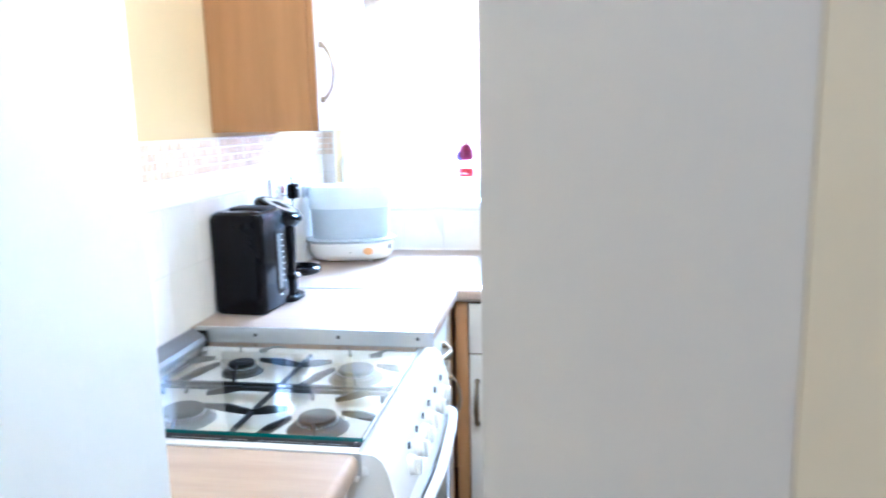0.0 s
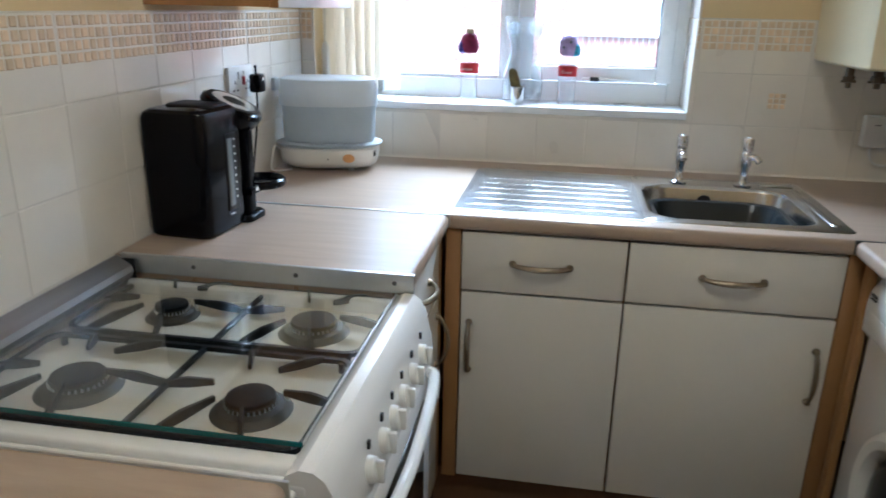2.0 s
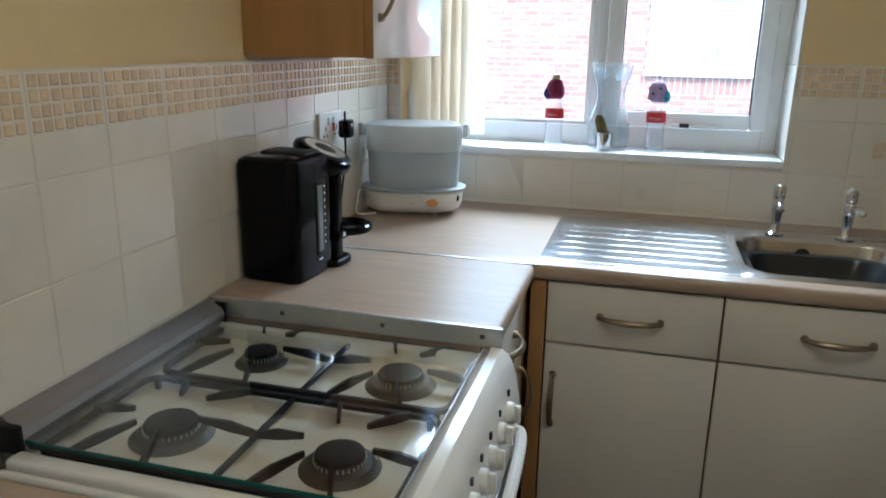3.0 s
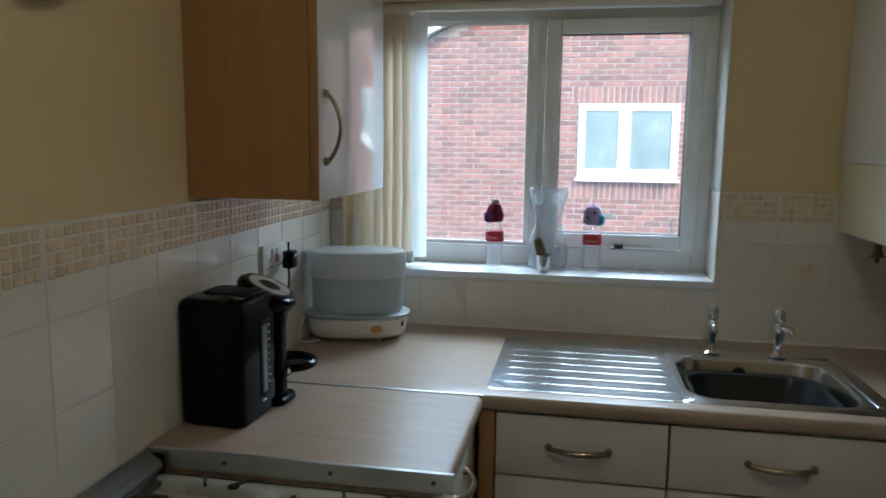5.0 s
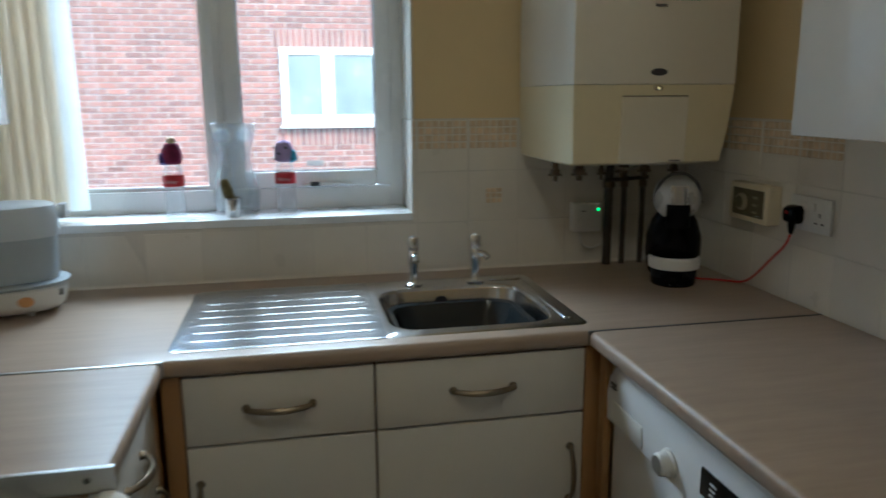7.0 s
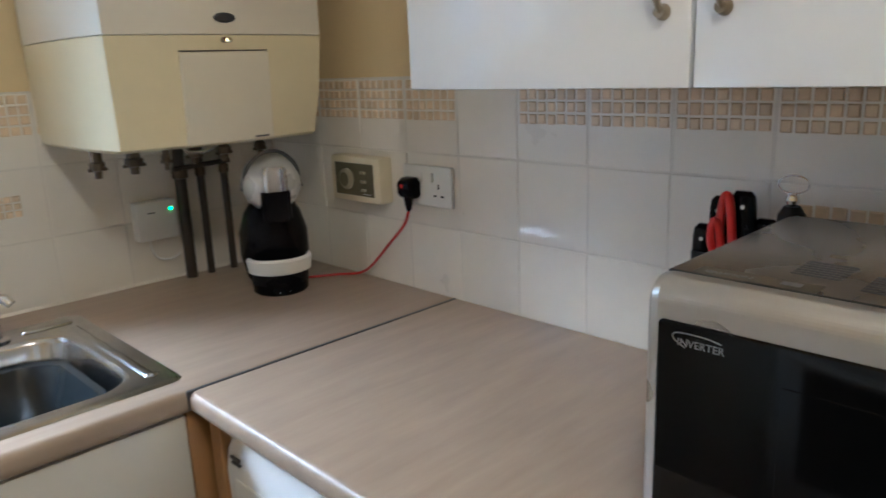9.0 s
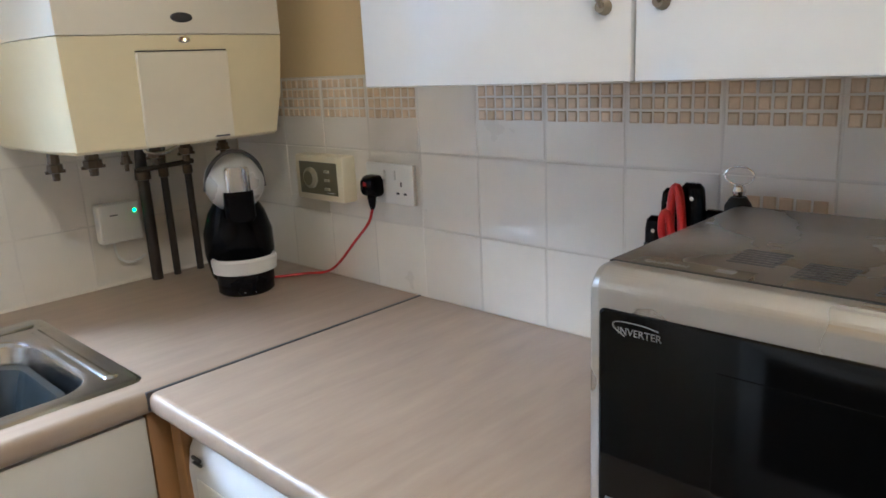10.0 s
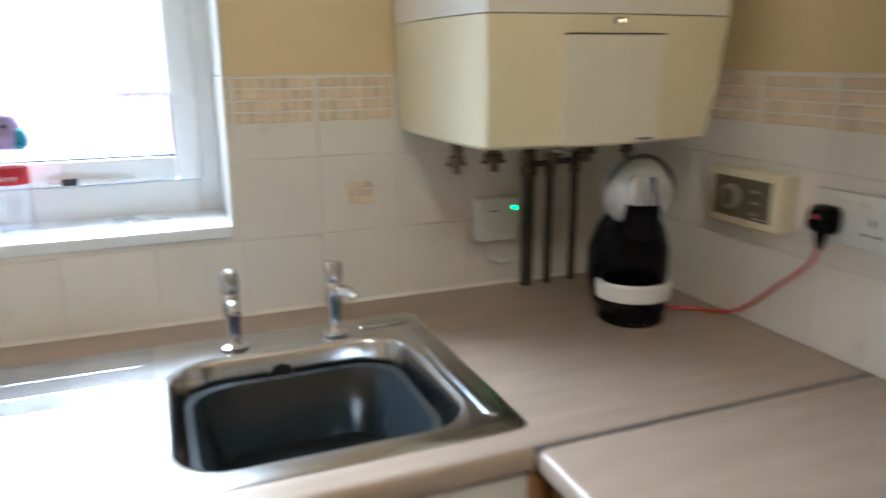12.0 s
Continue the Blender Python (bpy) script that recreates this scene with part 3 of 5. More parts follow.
pillar_tap(1.204, -0.100, radians(-88), "chrome pillar tap with its spout over the sink bowl")
pillar_tap(1.384, -0.104, radians(-50), "chrome pillar tap on the sink, its spout turned aside")

# ---- cupboards ----


def bow_handle(parent, p, along, out, length=0.125, rise=0.026):
    """A bow handle with two feet; along and out are directions."""
    p, a, o = Vector(p), Vector(along), Vector(out)
    bm = bmesh.new()
    pts = [p + a * (s * length / 2) + o * (0.006 + rise * (1 - s * s) ** 0.8) for s in (-1, -0.85, -0.5, 0, 0.5, 0.85, 1)]
    tube(bm, pts, 0.0062, 8, 4, 0.62)
    wide = a.cross(o)
    for v in bm.verts:
        along_bar = (v.co - p).dot(a) / (length / 2)
        v.co += wide * ((v.co - p).dot(wide) * 0.55 * max(0.0, 1 - along_bar**2))
    for s in (-1, 1):
        q = p + a * (s * length / 2)
        rod(bm, q, q + o * 0.011, 0.0095, 0.0065, 12)
    return part("handle", bm, pewter, parent, "bowed pewter handle")


def front_panel(name, b, mat, parent, bevel=0.0025):
    return part(name, B(*b, bevel), mat, parent)


unit = thing("sink_base_cupboard", (1.06, -0.3, 0.0), "off-white sink base cupboard with two drawer fronts and two doors", "kitchen cupboard")
bm = B(0.590, 0.608, -0.566, -0.01, 0.15, 0.871)
box(bm, 1.552, 1.568, -0.566, -0.01, 0.15, 0.871), box(bm, 0.608, 1.552, -0.566, -0.01, 0.15, 0.168), box(bm, 0.608, 1.552, -0.02, -0.01, 0.168, 0.75)
part("carcass", bm, beech, unit, smooth=False)
part("filler", B(0.5905, 0.628, -0.584, -0.5665, 0.15, 0.871, 0.001), beech, unit, "beech effect filler strip")
part("filler", B(1.530, 1.567, -0.584, -0.5665, 0.15, 0.871, 0.001), beech, unit, "beech effect filler strip")
# added dark sheet just behind the fronts, so the slits between them look dark
part("back_panel", B(0.630, 1.528, -0.566, -0.562, 0.16, 0.871), dark_board, unit)
part("plinth", B(0.56, 1.60, -0.545, -0.53, 0.0, 0.149), dark_board, unit, "brown plinth")
for x0, x1, hx in ((0.632, 1.034, 0.655), (1.039, 1.527, 1.496)):
    f = front_panel("drawer_front", (x0, x1, -0.586, -0.5675, 0.712, 0.866), door_white, unit)
    bow_handle(f, (0.830 if x0 < 1 else 1.283, -0.586, 0.789), (1, 0, 0), (0, -1, 0), 0.14)
    d = front_panel("door", (x0, x1, -0.586, -0.5675, 0.158, 0.706), door_white, unit)
    bow_handle(d, (hx, -0.586, 0.556), (0, 0, 1), (0, -1, 0), 0.135)

unit = thing("drawer_base_cupboard", (0.3, -0.85, 0.0), "narrow off-white base cupboard with a drawer beside the cooker", "kitchen cupboard")
bm = B(0.02, 0.562, -1.036, -1.02, 0.15, 0.871)
box(bm, 0.02, 0.562, -0.64, -0.624, 0.15, 0.871), box(bm, 0.02, 0.562, -1.02, -0.64, 0.15, 0.166)
part("carcass", bm, beech, unit, smooth=False)
# added dark sheet behind drawer front and door, darkens the slit between
part("back_panel", B(0.556, 0.561, -1.018, -0.642, 0.167, 0.87), dark_board, unit)
f = front_panel("drawer_front", (0.5635, 0.582, -1.034, -0.632, 0.712, 0.866), door_white, unit)
bow_handle(f, (0.582, -0.835, 0.795), (0, 1, 0), (1, 0, 0), 0.13)
d = front_panel("door", (0.5635, 0.582, -1.034, -0.632, 0.158, 0.706), door_white, unit)
bow_handle(d, (0.582, -0.665, 0.60), (0, 0, 1), (1, 0, 0), 0.13)
part("filler", B(0.5645, 0.5805, -0.6305, -0.5875, 0.15, 0.871, 0.001), beech, unit, "beech effect filler strip")
part("plinth", B(0.50, 0.515, -1.036, -0.60, 0.0, 0.149), dark_board, unit, "brown plinth")

unit = thing("base_cupboard", (0.3, -1.89, 0.0), "off-white base cupboard under the short worktop", "kitchen cupboard")
part("carcass", B(0.02, 0.562, -2.19, -1.682, 0.15, 0.871, 0.001), beech, unit, smooth=False)
d = front_panel("door", (0.5635, 0.582, -2.188, -1.684, 0.158, 0.866), door_white, unit)
bow_handle(d, (0.582, -2.06, 0.75), (0, 0, 1), (1, 0, 0), 0.13)
part("plinth", B(0.50, 0.515, -2.19, -1.682, 0.0, 0.149), dark_board, unit, "brown plinth")

wallcup = thing("wall_cupboard", (0.14, -0.59, 1.387), "beech effect wall cupboard with a gloss white door", "wall cupboard")
part("body", B(XW - 0.007, 0.258, -0.828, -0.332, 1.387, 2.107, 0.001), beech, wallcup, smooth=False)
d = part("door", B(0.2615, 0.2800, -0.830, -0.330, 1.3855, 2.105, 0.0025), [gloss_white], wallcup, "gloss white door edged in beech")
part("edging", B(0.2612, 0.2795, -0.8325, -0.8303, 1.386, 2.105, 0.0006), beech, d, "beech edging")
bow_handle(d, (0.280, -0.797, 1.537), (0, 0, 1), (1, 0, 0), 0.14, 0.03)

wallcup = thing("wall_cupboard", (2.0, -1.26, 1.36), "double wall cupboard with gloss white doors and brushed handles", "wall cupboard")
part("body", B(1.875, W - 0.001, -1.715, -0.803, 1.362, 2.09, 0.001), beech, wallcup, smooth=False)
for y0, y1, hy in ((-1.2555, -0.801, -1.222), (-1.717, -1.2600, -1.292)):
    d = part("door", B(1.853, 1.8725, y0, y1, 1.3595, 2.09, 0.0025), gloss_white, wallcup, "gloss white door")
    bow_handle(d, (1.853, hy, 1.522), (0, 0, 1), (-1, 0, 0), 0.16, 0.026)

# ---- boiler ----
boiler = thing("gas_boiler", (1.78, -0.17, 1.26), "yellowed white wall-hung gas boiler with a rounded front", "boiler")


def boiler_loop(z, g=0.0, sink_in=0.0):
    x0, x1 = 1.562 + g, 2.046 - g - 0.15 * max(0.0, 1.46 - z) ** 1.2
    pts = [(x0 + 0.004, YN - 0.002), (x0, 0.0), (x0, -0.20)]
    pts += [(x0 + 0.012 * k / 3, -0.20 - 0.115 * k / 3) for k in (1, 2, 3)]
    for k in range(13):
        u = k / 12
        pts.append((x0 + 0.018 + (x1 - x0 - 0.036) * u, -0.331 - 0.020 * math.sin(math.pi * u) + sink_in))
    pts += [(x1 - 0.012 * k / 3, -0.20 - 0.115 * k / 3) for k in (3, 2, 1)]
    pts += [(x1, -0.20), (x1, 0.0), (x1 - 0.004, YN - 0.002)]
    return [Vector((x, y, z)) for x, y in pts]


part("upper_casing", rings(bmesh.new(), [boiler_loop(1.4672, 0.001, 0.001), boiler_loop(1.468), boiler_loop(1.99), boiler_loop(2.0, 0.008, 0.008)]), boiler_white, boiler, "off-white upper casing")
low = part("lower_casing", rings(bmesh.new(), [boiler_loop(1.262, 0.014, 0.02), boiler_loop(1.268, 0.006, 0.008), boiler_loop(1.35, 0.002, 0.001), boiler_loop(1.465, 0.0), boiler_loop(1.466, 0.001, 0.001)]), boiler_yellow, boiler, "yellowed lower casing")
# black block behind the slit, gives the shade between upper and lower casing
part("inner_casing", B(1.58, 2.0, -0.31, 0.0, 1.464, 1.472), ink, boiler)
bm = bmesh.new()
loops = []
for y, g in ((-0.346, 0.001), (-0.3525, 0.0), (-0.3545, 0.002)):
    loops.append([Vector((p.x, y + 0.012 * (0 if p.y > 1.3 else 1) * 0.6, p.y)) for p in rrect(1.703 + g, 1.886 - g, 1.266 + g, 1.436 - g, 0.004, 0)])
rings(bm, loops)
part("control_flap", bm, flap_paint, boiler, "paler drop-down control flap")
# groove's shade drawn as a black strip along the flap's top
part("flap_groove", B(1.705, 1.884, -0.353, -0.345, 1.4365, 1.4385), ink, boiler)
part("badge", lathe(bmesh.new(), 1.800, -0.3505, 1.497, [(0.022, 0), (0.022, 0.002), (0.018, 0.0035)], 20, Matrix.Rotation(radians(90), 3, "X") @ Matrix.Diagonal((1, 0.42, 1))), dark_trim, boiler, "dark oval badge")
part("indicator", lathe(bmesh.new(), 1.799, -0.3505, 1.457, [(0.012, 0), (0.012, 0.002), (0.009, 0.003)], 16, Matrix.Rotation(radians(90), 3, "X") @ Matrix.Diagonal((1, 0.5, 1))), chrome, boiler)
part("lamp", lathe(bmesh.new(), 1.800, -0.3535, 1.457, [(0.003, 0), (0.002, 0.0015)], 10, Matrix.Rotation(radians(90), 3, "X")), led_warm, boiler, "small lit lamp")
part("latch", B(1.782, 1.812, -0.3535, -0.349, 1.655, 1.661, 0.001), dark_trim, boiler)
part("badge", B(1.842, 1.872, -0.3515, -0.3500, 1.271, 1.2745), dark_trim, boiler, "small dark name bar")
stick = part("sticker", B(1.742, 1.900, -0.3530, -0.3500, 1.672, 1.735), green, boiler, "green notice sticker")
lettering("lettering", "Register your boiler today", 0.0122, Matrix.Translation((1.747, -0.3532, 1.709)) @ FACE_SOUTH, ink, stick)
for k, w in enumerate((0.045, 0.11, 0.06)):
    part("print", B(1.747, 1.747 + w, -0.3538, -0.3529, 1.700 - 0.008 * k, 1.7035 - 0.008 * k), ink, stick)
for k, (x, y, r) in enumerate(((1.585, -0.2, 0.011), (1.655, -0.2, 0.014), (1.72, -0.2, 0.007), (1.80, -0.16, 0.012), (1.87, -0.16, 0.012), (1.96, -0.16, 0.010))):
    bm = lathe(bmesh.new(), x, y, 1.262, [(r, 0.004), (r, -0.02), (r * 1.35, -0.022), (r * 1.35, -0.036), (r * 0.7, -0.038), (r * 0.6, -0.052)], 8)
    box(bm, x - r * 1.6, x + r * 1.6, y - 0.003, y + 0.003, 1.224, 1.230)
    part("valve", bm, brass_dark, boiler, "tarnished brass valve")
part("bracket", tube(bmesh.new(), [(1.76, -0.20, 1.262), (1.765, -0.20, 1.243), (1.80, -0.2, 1.238), (1.83, -0.19, 1.246), (1.84, -0.18, 1.262)], 0.004), steel, boiler)
LAY[0] = TO_CORNER
for x, r, top in ((1.822, 0.013, 1.225), (1.872, 0.0085, 1.225), (1.932, 0.0085, 1.225)):
    p = thing("copper_pipe", (x, -0.034, WT), "dark painted copper pipe running from boiler to worktop", "pipe", "pipes under the boiler")
    bm = tube(bmesh.new(), [(x, -0.034, WT - 0.019), (x, -0.034, 1.10), (x, -0.034, top - 0.02), (x + 0.002, -0.044, top + 0.02), (x + 0.003, -0.062, top + 0.045)], r, 12)
    part("pipe", bm, pipe_brown, p)
    part("collar", lathe(bmesh.new(), x, -0.034, 1.165, [(r, 0), (r * 1.35, 0.002), (r * 1.35, 0.02), (r, 0.022)], 14), brass_dark, p)
    part("collar", lathe(bmesh.new(), x, -0.034, WT - 0.0205, [(r * 1.6, 0.0005), (r * 1.5, 0.004), (r, 0.006)], 14), plastic_cream, p)
part("drain_link", rod(bmesh.new(), (1.80, -0.05, 1.19), (1.94, -0.05, 1.196), 0.006), pipe_brown, boiler)

spur = thing("thermostat_receiver", (1.757, 0.0, 1.03), "small white receiver box with a green light", "heating receiver")
part("box", B(1.710, 1.804, -0.034, -0.0005, 1.033, 1.122, 0.005), plastic_white, spur)
part("light", lathe(bmesh.new(), 1.791, -0.0338, 1.101, [(0.0038, 0), (0.003, 0.0015)], 12, Matrix.Rotation(radians(90), 3, "X")), led_green, spur, "lit green indicator")
part("print", B(1.735, 1.752, -0.0346, -0.0338, 1.095, 1.098), grey_ink, spur)
part("cable", tube(bmesh.new(), [(1.742, -0.012, 1.034), (1.744, -0.014, 1.005), (1.757, -0.016, 0.985), (1.785, -0.017, 0.980), (1.808, -0.018, 0.99)], 0.003), plastic_white, spur)

LAY[0] = Matrix()

# ---- heating timer and sockets ----
timer = thing("heating_timer", (W, -0.31, 1.15), "cream heating programmer with a brown dial panel", "heating timer")
part("case", B(W - 0.040, W - 0.0003, -0.418, -0.242, 1.099, 1.203, 0.006), plastic_cream, timer)
face = part("face", B(W - 0.0415, W - 0.0395, -0.398, -0.260, 1.114, 1.188, 0.001), dial_olive, timer, "olive brown dial panel")
part("dial", lathe(bmesh.new(), W - 0.041, -0.305, 1.151, [(0.024, 0), (0.024, 0.006), (0.018, 0.010), (0.010, 0.010)], 28, Matrix.Rotation(radians(-90), 3, "Y")), dial_tan, face, "round setting dial")
part("dial_centre", lathe(bmesh.new(), W - 0.0505, -0.305, 1.151, [(0.016, 0), (0.016, 0.001)], 28, Matrix.Rotation(radians(-90), 3, "Y")), dial_olive, face)
for z in (1.128, 1.148, 1.168):
    part("slider", B(W - 0.0455, W - 0.041, -0.372, -0.356, z - 0.003, z + 0.003, 0.001), dial_tan, face)
part("print", B(W - 0.0422, W - 0.041, -0.388, -0.360, 1.119, 1.120), white_ink, face)


def socket_plate(x, y0, y1, z0, z1, out, label):
    """A double switched socket; out is -1 on the east wall, 1 on the west wall."""
    s = thing("double_socket", (x, (y0 + y1) / 2, z0), label, "electric socket")
    xa, xb = sorted((x, x + out * 0.010))
    part("plate", B(xa, xb, y0, y1, z0, z1, 0.003), plastic_white, s)
    xf = x + out * 0.010
    mid, half = (y0 + y1) / 2, (y1 - y0) / 4
    for c in (mid - half, mid + half):
        for dy, dz, a, b in ((0, 0.008, 0.0022, 0.005), (-0.011, -0.012, 0.0042, 0.0022), (0.011, -0.012, 0.0042, 0.0022)):
            part("pin_slot", B(*sorted((xf - out * 0.001, xf + out * 0.0005)), c + dy - a, c + dy + a, z0 + 0.036 + dz - b, z0 + 0.036 + dz + b), ink, s)
    for c in (mid - 0.016, mid + 0.016):
        part("switch", B(*sorted((xf - out * 0.001, xf + out * 0.004)), c - 0.005, c + 0.005, z1 - 0.034, z1 - 0.014, 0.001), plastic_white, s)
    return s


socket_plate(W, -0.609, -0.463, 1.106, 1.192, -1, "white double switched socket with one black plug")
plug = thing("plug", (W - 0.02, -0.497, 1.14), "black three-pin plug with a red cable, in the socket", "plug")
yc = -0.495
part("body", rings(bmesh.new(), [[Vector((W - 0.011 - d, p.x, p.y)) for p in rrect(yc - 0.024 + g, yc + 0.024 - g, 1.120 + g, 1.167 - g, 0.012, 0)] for d, g in ((0, 0.001), (0.004, 0), (0.020, 0.001), (0.030, 0.006), (0.033, 0.012))]), black_gloss, plug)
part("grip", lathe(bmesh.new(), W - 0.026, yc, 1.121, [(0.010, 0), (0.009, -0.012), (0.006, -0.024), (0.004, -0.028)], 12), black_gloss, plug)
part("window", B(W - 0.0448, W - 0.0436, yc - 0.004, yc + 0.004, 1.146, 1.154), red, plug, "red fuse mark")
part("cable", tube(bmesh.new(), [(W - 0.026, yc, 1.095), (W - 0.026, yc + 0.018, 1.06), (W - 0.022, yc + 0.075, 1.01), (W - 0.018, yc + 0.15, 0.945), (W - 0.02, yc + 0.20, 0.918), (W - 0.05, yc + 0.245, 0.9135), (W - 0.12, yc + 0.29, 0.913), (W - 0.16, yc + 0.33, 0.914)], 0.0032), red, plug, "red cable")

s = socket_plate(XW, -0.493, -0.347, 1.148, 1.234, 1, "white double switched socket with a black charger plug")
part("neon", B(0.0095, 0.0145, -0.440, -0.430, 1.186, 1.208, 0.001), rocker_red, s, "red switch rocker")
plug = thing("plug", (0.02, -0.29, 1.1), "black plug with its cable hanging in the socket", "plug")
part("body", B(0.0115, 0.044, -0.407, -0.363, 1.162, 1.212, 0.007), black_gloss, plug)
part("window", B(0.0437, 0.0452, -0.389, -0.381, 1.194, 1.202), white_ink, plug)
part("cable", tube(bmesh.new(), [(0.024, -0.385, 1.164), (0.024, -0.386, 1.12), (0.022, -0.40, 1.05), (0.02, -0.43, 0.95), (0.03, -0.46, 0.9135), (0.05, -0.52, 0.9135)], 0.003), black_matt, plug)
part("cable", rod(bmesh.new(), (0.024, -0.385, 1.212), (0.024, -0.385, 1.234), 0.003), black_matt, plug)

# ---- cooker ----
CY0, CY1 = -1.612, -1.052
cooker = thing("gas_cooker", (0.32, -1.33, 0.0), "white freestanding gas cooker with its glass lid closed", "cooker")
part("body", B(0.02, 0.600, CY0 + 0.006, CY1 - 0.004, 0.03, 0.835, 0.004), enamel, cooker)
bm = bmesh.new()
rings(bm, [rrect(0.015, 0.592, CY0 + 0.016, CY1 - 0.012, 0.02, 0.8355), rrect(0.017, 0.590, CY0 + 0.018, CY1 - 0.014, 0.02, 0.842)])
hob = part("hob", bm, hob_enamel, cooker, "cream enamelled hob")
for y0, y1, rail_top in ((CY0 + 0.017, CY0 + 0.0475, 0.870), (CY0 - 0.001, CY0 + 0.0155, 0.861), (CY1 - 0.022, CY1, 0.869)):
    part("side_rail", B(0.03, 0.60, y0, y1, 0.836, rail_top, 0.007, 3), enamel, cooker, "white rolled side rail")
bm = bmesh.new()
prof = [(0.556, 0.842), (0.572, 0.870), (0.588, 0.879), (0.606, 0.878), (0.620, 0.868), (0.630, 0.848), (0.640, 0.800), (0.644, 0.770), (0.644, 0.757), (0.598, 0.755), (0.57, 0.80)]
rings(bm, [[Vector((x, y, z)) for x, z in prof] for y in (CY0, CY1 + 0.006)])
part("control_panel", bm, enamel, cooker, "white rounded control panel")
part("side_skirt", B(0.02, 0.585, CY0 - 0.022, CY0 + 0.004, 0.838, 0.852, 0.005, 3), enamel, cooker, "white stepped side skirt")
for x in (0.10, 0.42):
    part("clip", B(x, x + 0.006, CY0 - 0.006, CY0 + 0.003, 0.8515, 0.858, 0.001), ink, cooker, "small black clip")
for k, y in enumerate((-1.140, -1.215, -1.290, -1.355, -1.418, -1.488)):
    m = Matrix.Rotation(radians(82), 3, "Y")
    kn = part("knob", lathe(bmesh.new(), 0.6385, y, 0.802, [(0.019, 0), (0.019, 0.002), (0.0185, 0.004), (0.0175, 0.010), (0.015, 0.012), (0.002, 0.0125)], 24, m), plastic_white, cooker, "white control knob")
    part("grip", B(0.648, 0.661, y - 0.0045, y + 0.0045, 0.784, 0.818, 0.003), plastic_white, kn)
    part("mark", B(0.6345, 0.6385, y + 0.006, y + 0.012, 0.829, 0.841), ink, cooker, "black knob symbol")
d = part("oven_door", B(0.602, 0.642, CY0 + 0.01, CY1 - 0.006, 0.13, 0.750, 0.008), enamel, cooker)
part("oven_window", B(0.6415, 0.6435, CY0 + 0.07, CY1 - 0.07, 0.42, 0.70, 0.001), micro_glass, d, "black glass oven window")
bm = tube(bmesh.new(), [(0.640, CY1 - 0.030, 0.738), (0.656, CY1 - 0.040, 0.733), (0.662, CY1 - 0.12, 0.718), (0.665, (CY0 + CY1) / 2, 0.708), (0.662, CY0 + 0.12, 0.718), (0.656, CY0 + 0.040, 0.733), (0.640, CY0 + 0.030, 0.738)], 0.011, 10)
part("door_handle", bm, enamel, d, "bowed white oven handle")
part("drawer", B(0.602, 0.626, CY0 + 0.01, CY1 - 0.006, 0.04, 0.125, 0.005), enamel, cooker)

BURN = [(0.174, -1.158, 0.030, 0.042), (0.176, -1.432, 0.040, 0.056), (0.452, -1.172, 0.040, 0.056), (0.453, -1.440, 0.036, 0.052)]
for x, y, r, R in BURN:
    bb = part("burner", lathe(bmesh.new(), x, y, 0.8415, [(R + 0.008, 0), (R, 0.004), (R * 0.92, 0.010), (r, 0.013), (r, 0.019)], 32), burner_grey, cooker, "grey alloy burner ring")
    part("burner_cap", lathe(bmesh.new(), x, y, 0.8605, [(r - 0.002, 0), (r, 0.002), (r * 0.96, 0.0065), (r * 0.6, 0.008), (0.002, 0.0082)], 32), iron, bb, "black burner cap")
    teeth = bmesh.new()
    for k in range(30):
        a = k * math.tau / 30
        rod(teeth, (x + (r + 0.001) * math.cos(a), y + (r + 0.001) * math.sin(a), 0.8545), (x + (r + 0.001) * math.cos(a), y + (r + 0.001) * math.sin(a), 0.8595), 0.0014, seg=5)
    part("flame_teeth", teeth, alloy, bb, "ring of small pale metal flame teeth")
    part("spark_plug", rod(bmesh.new(), (x + R * 0.8, y + R * 0.6, 0.842), (x + R * 0.8, y + R * 0.6, 0.858), 0.003), plastic_white, bb)
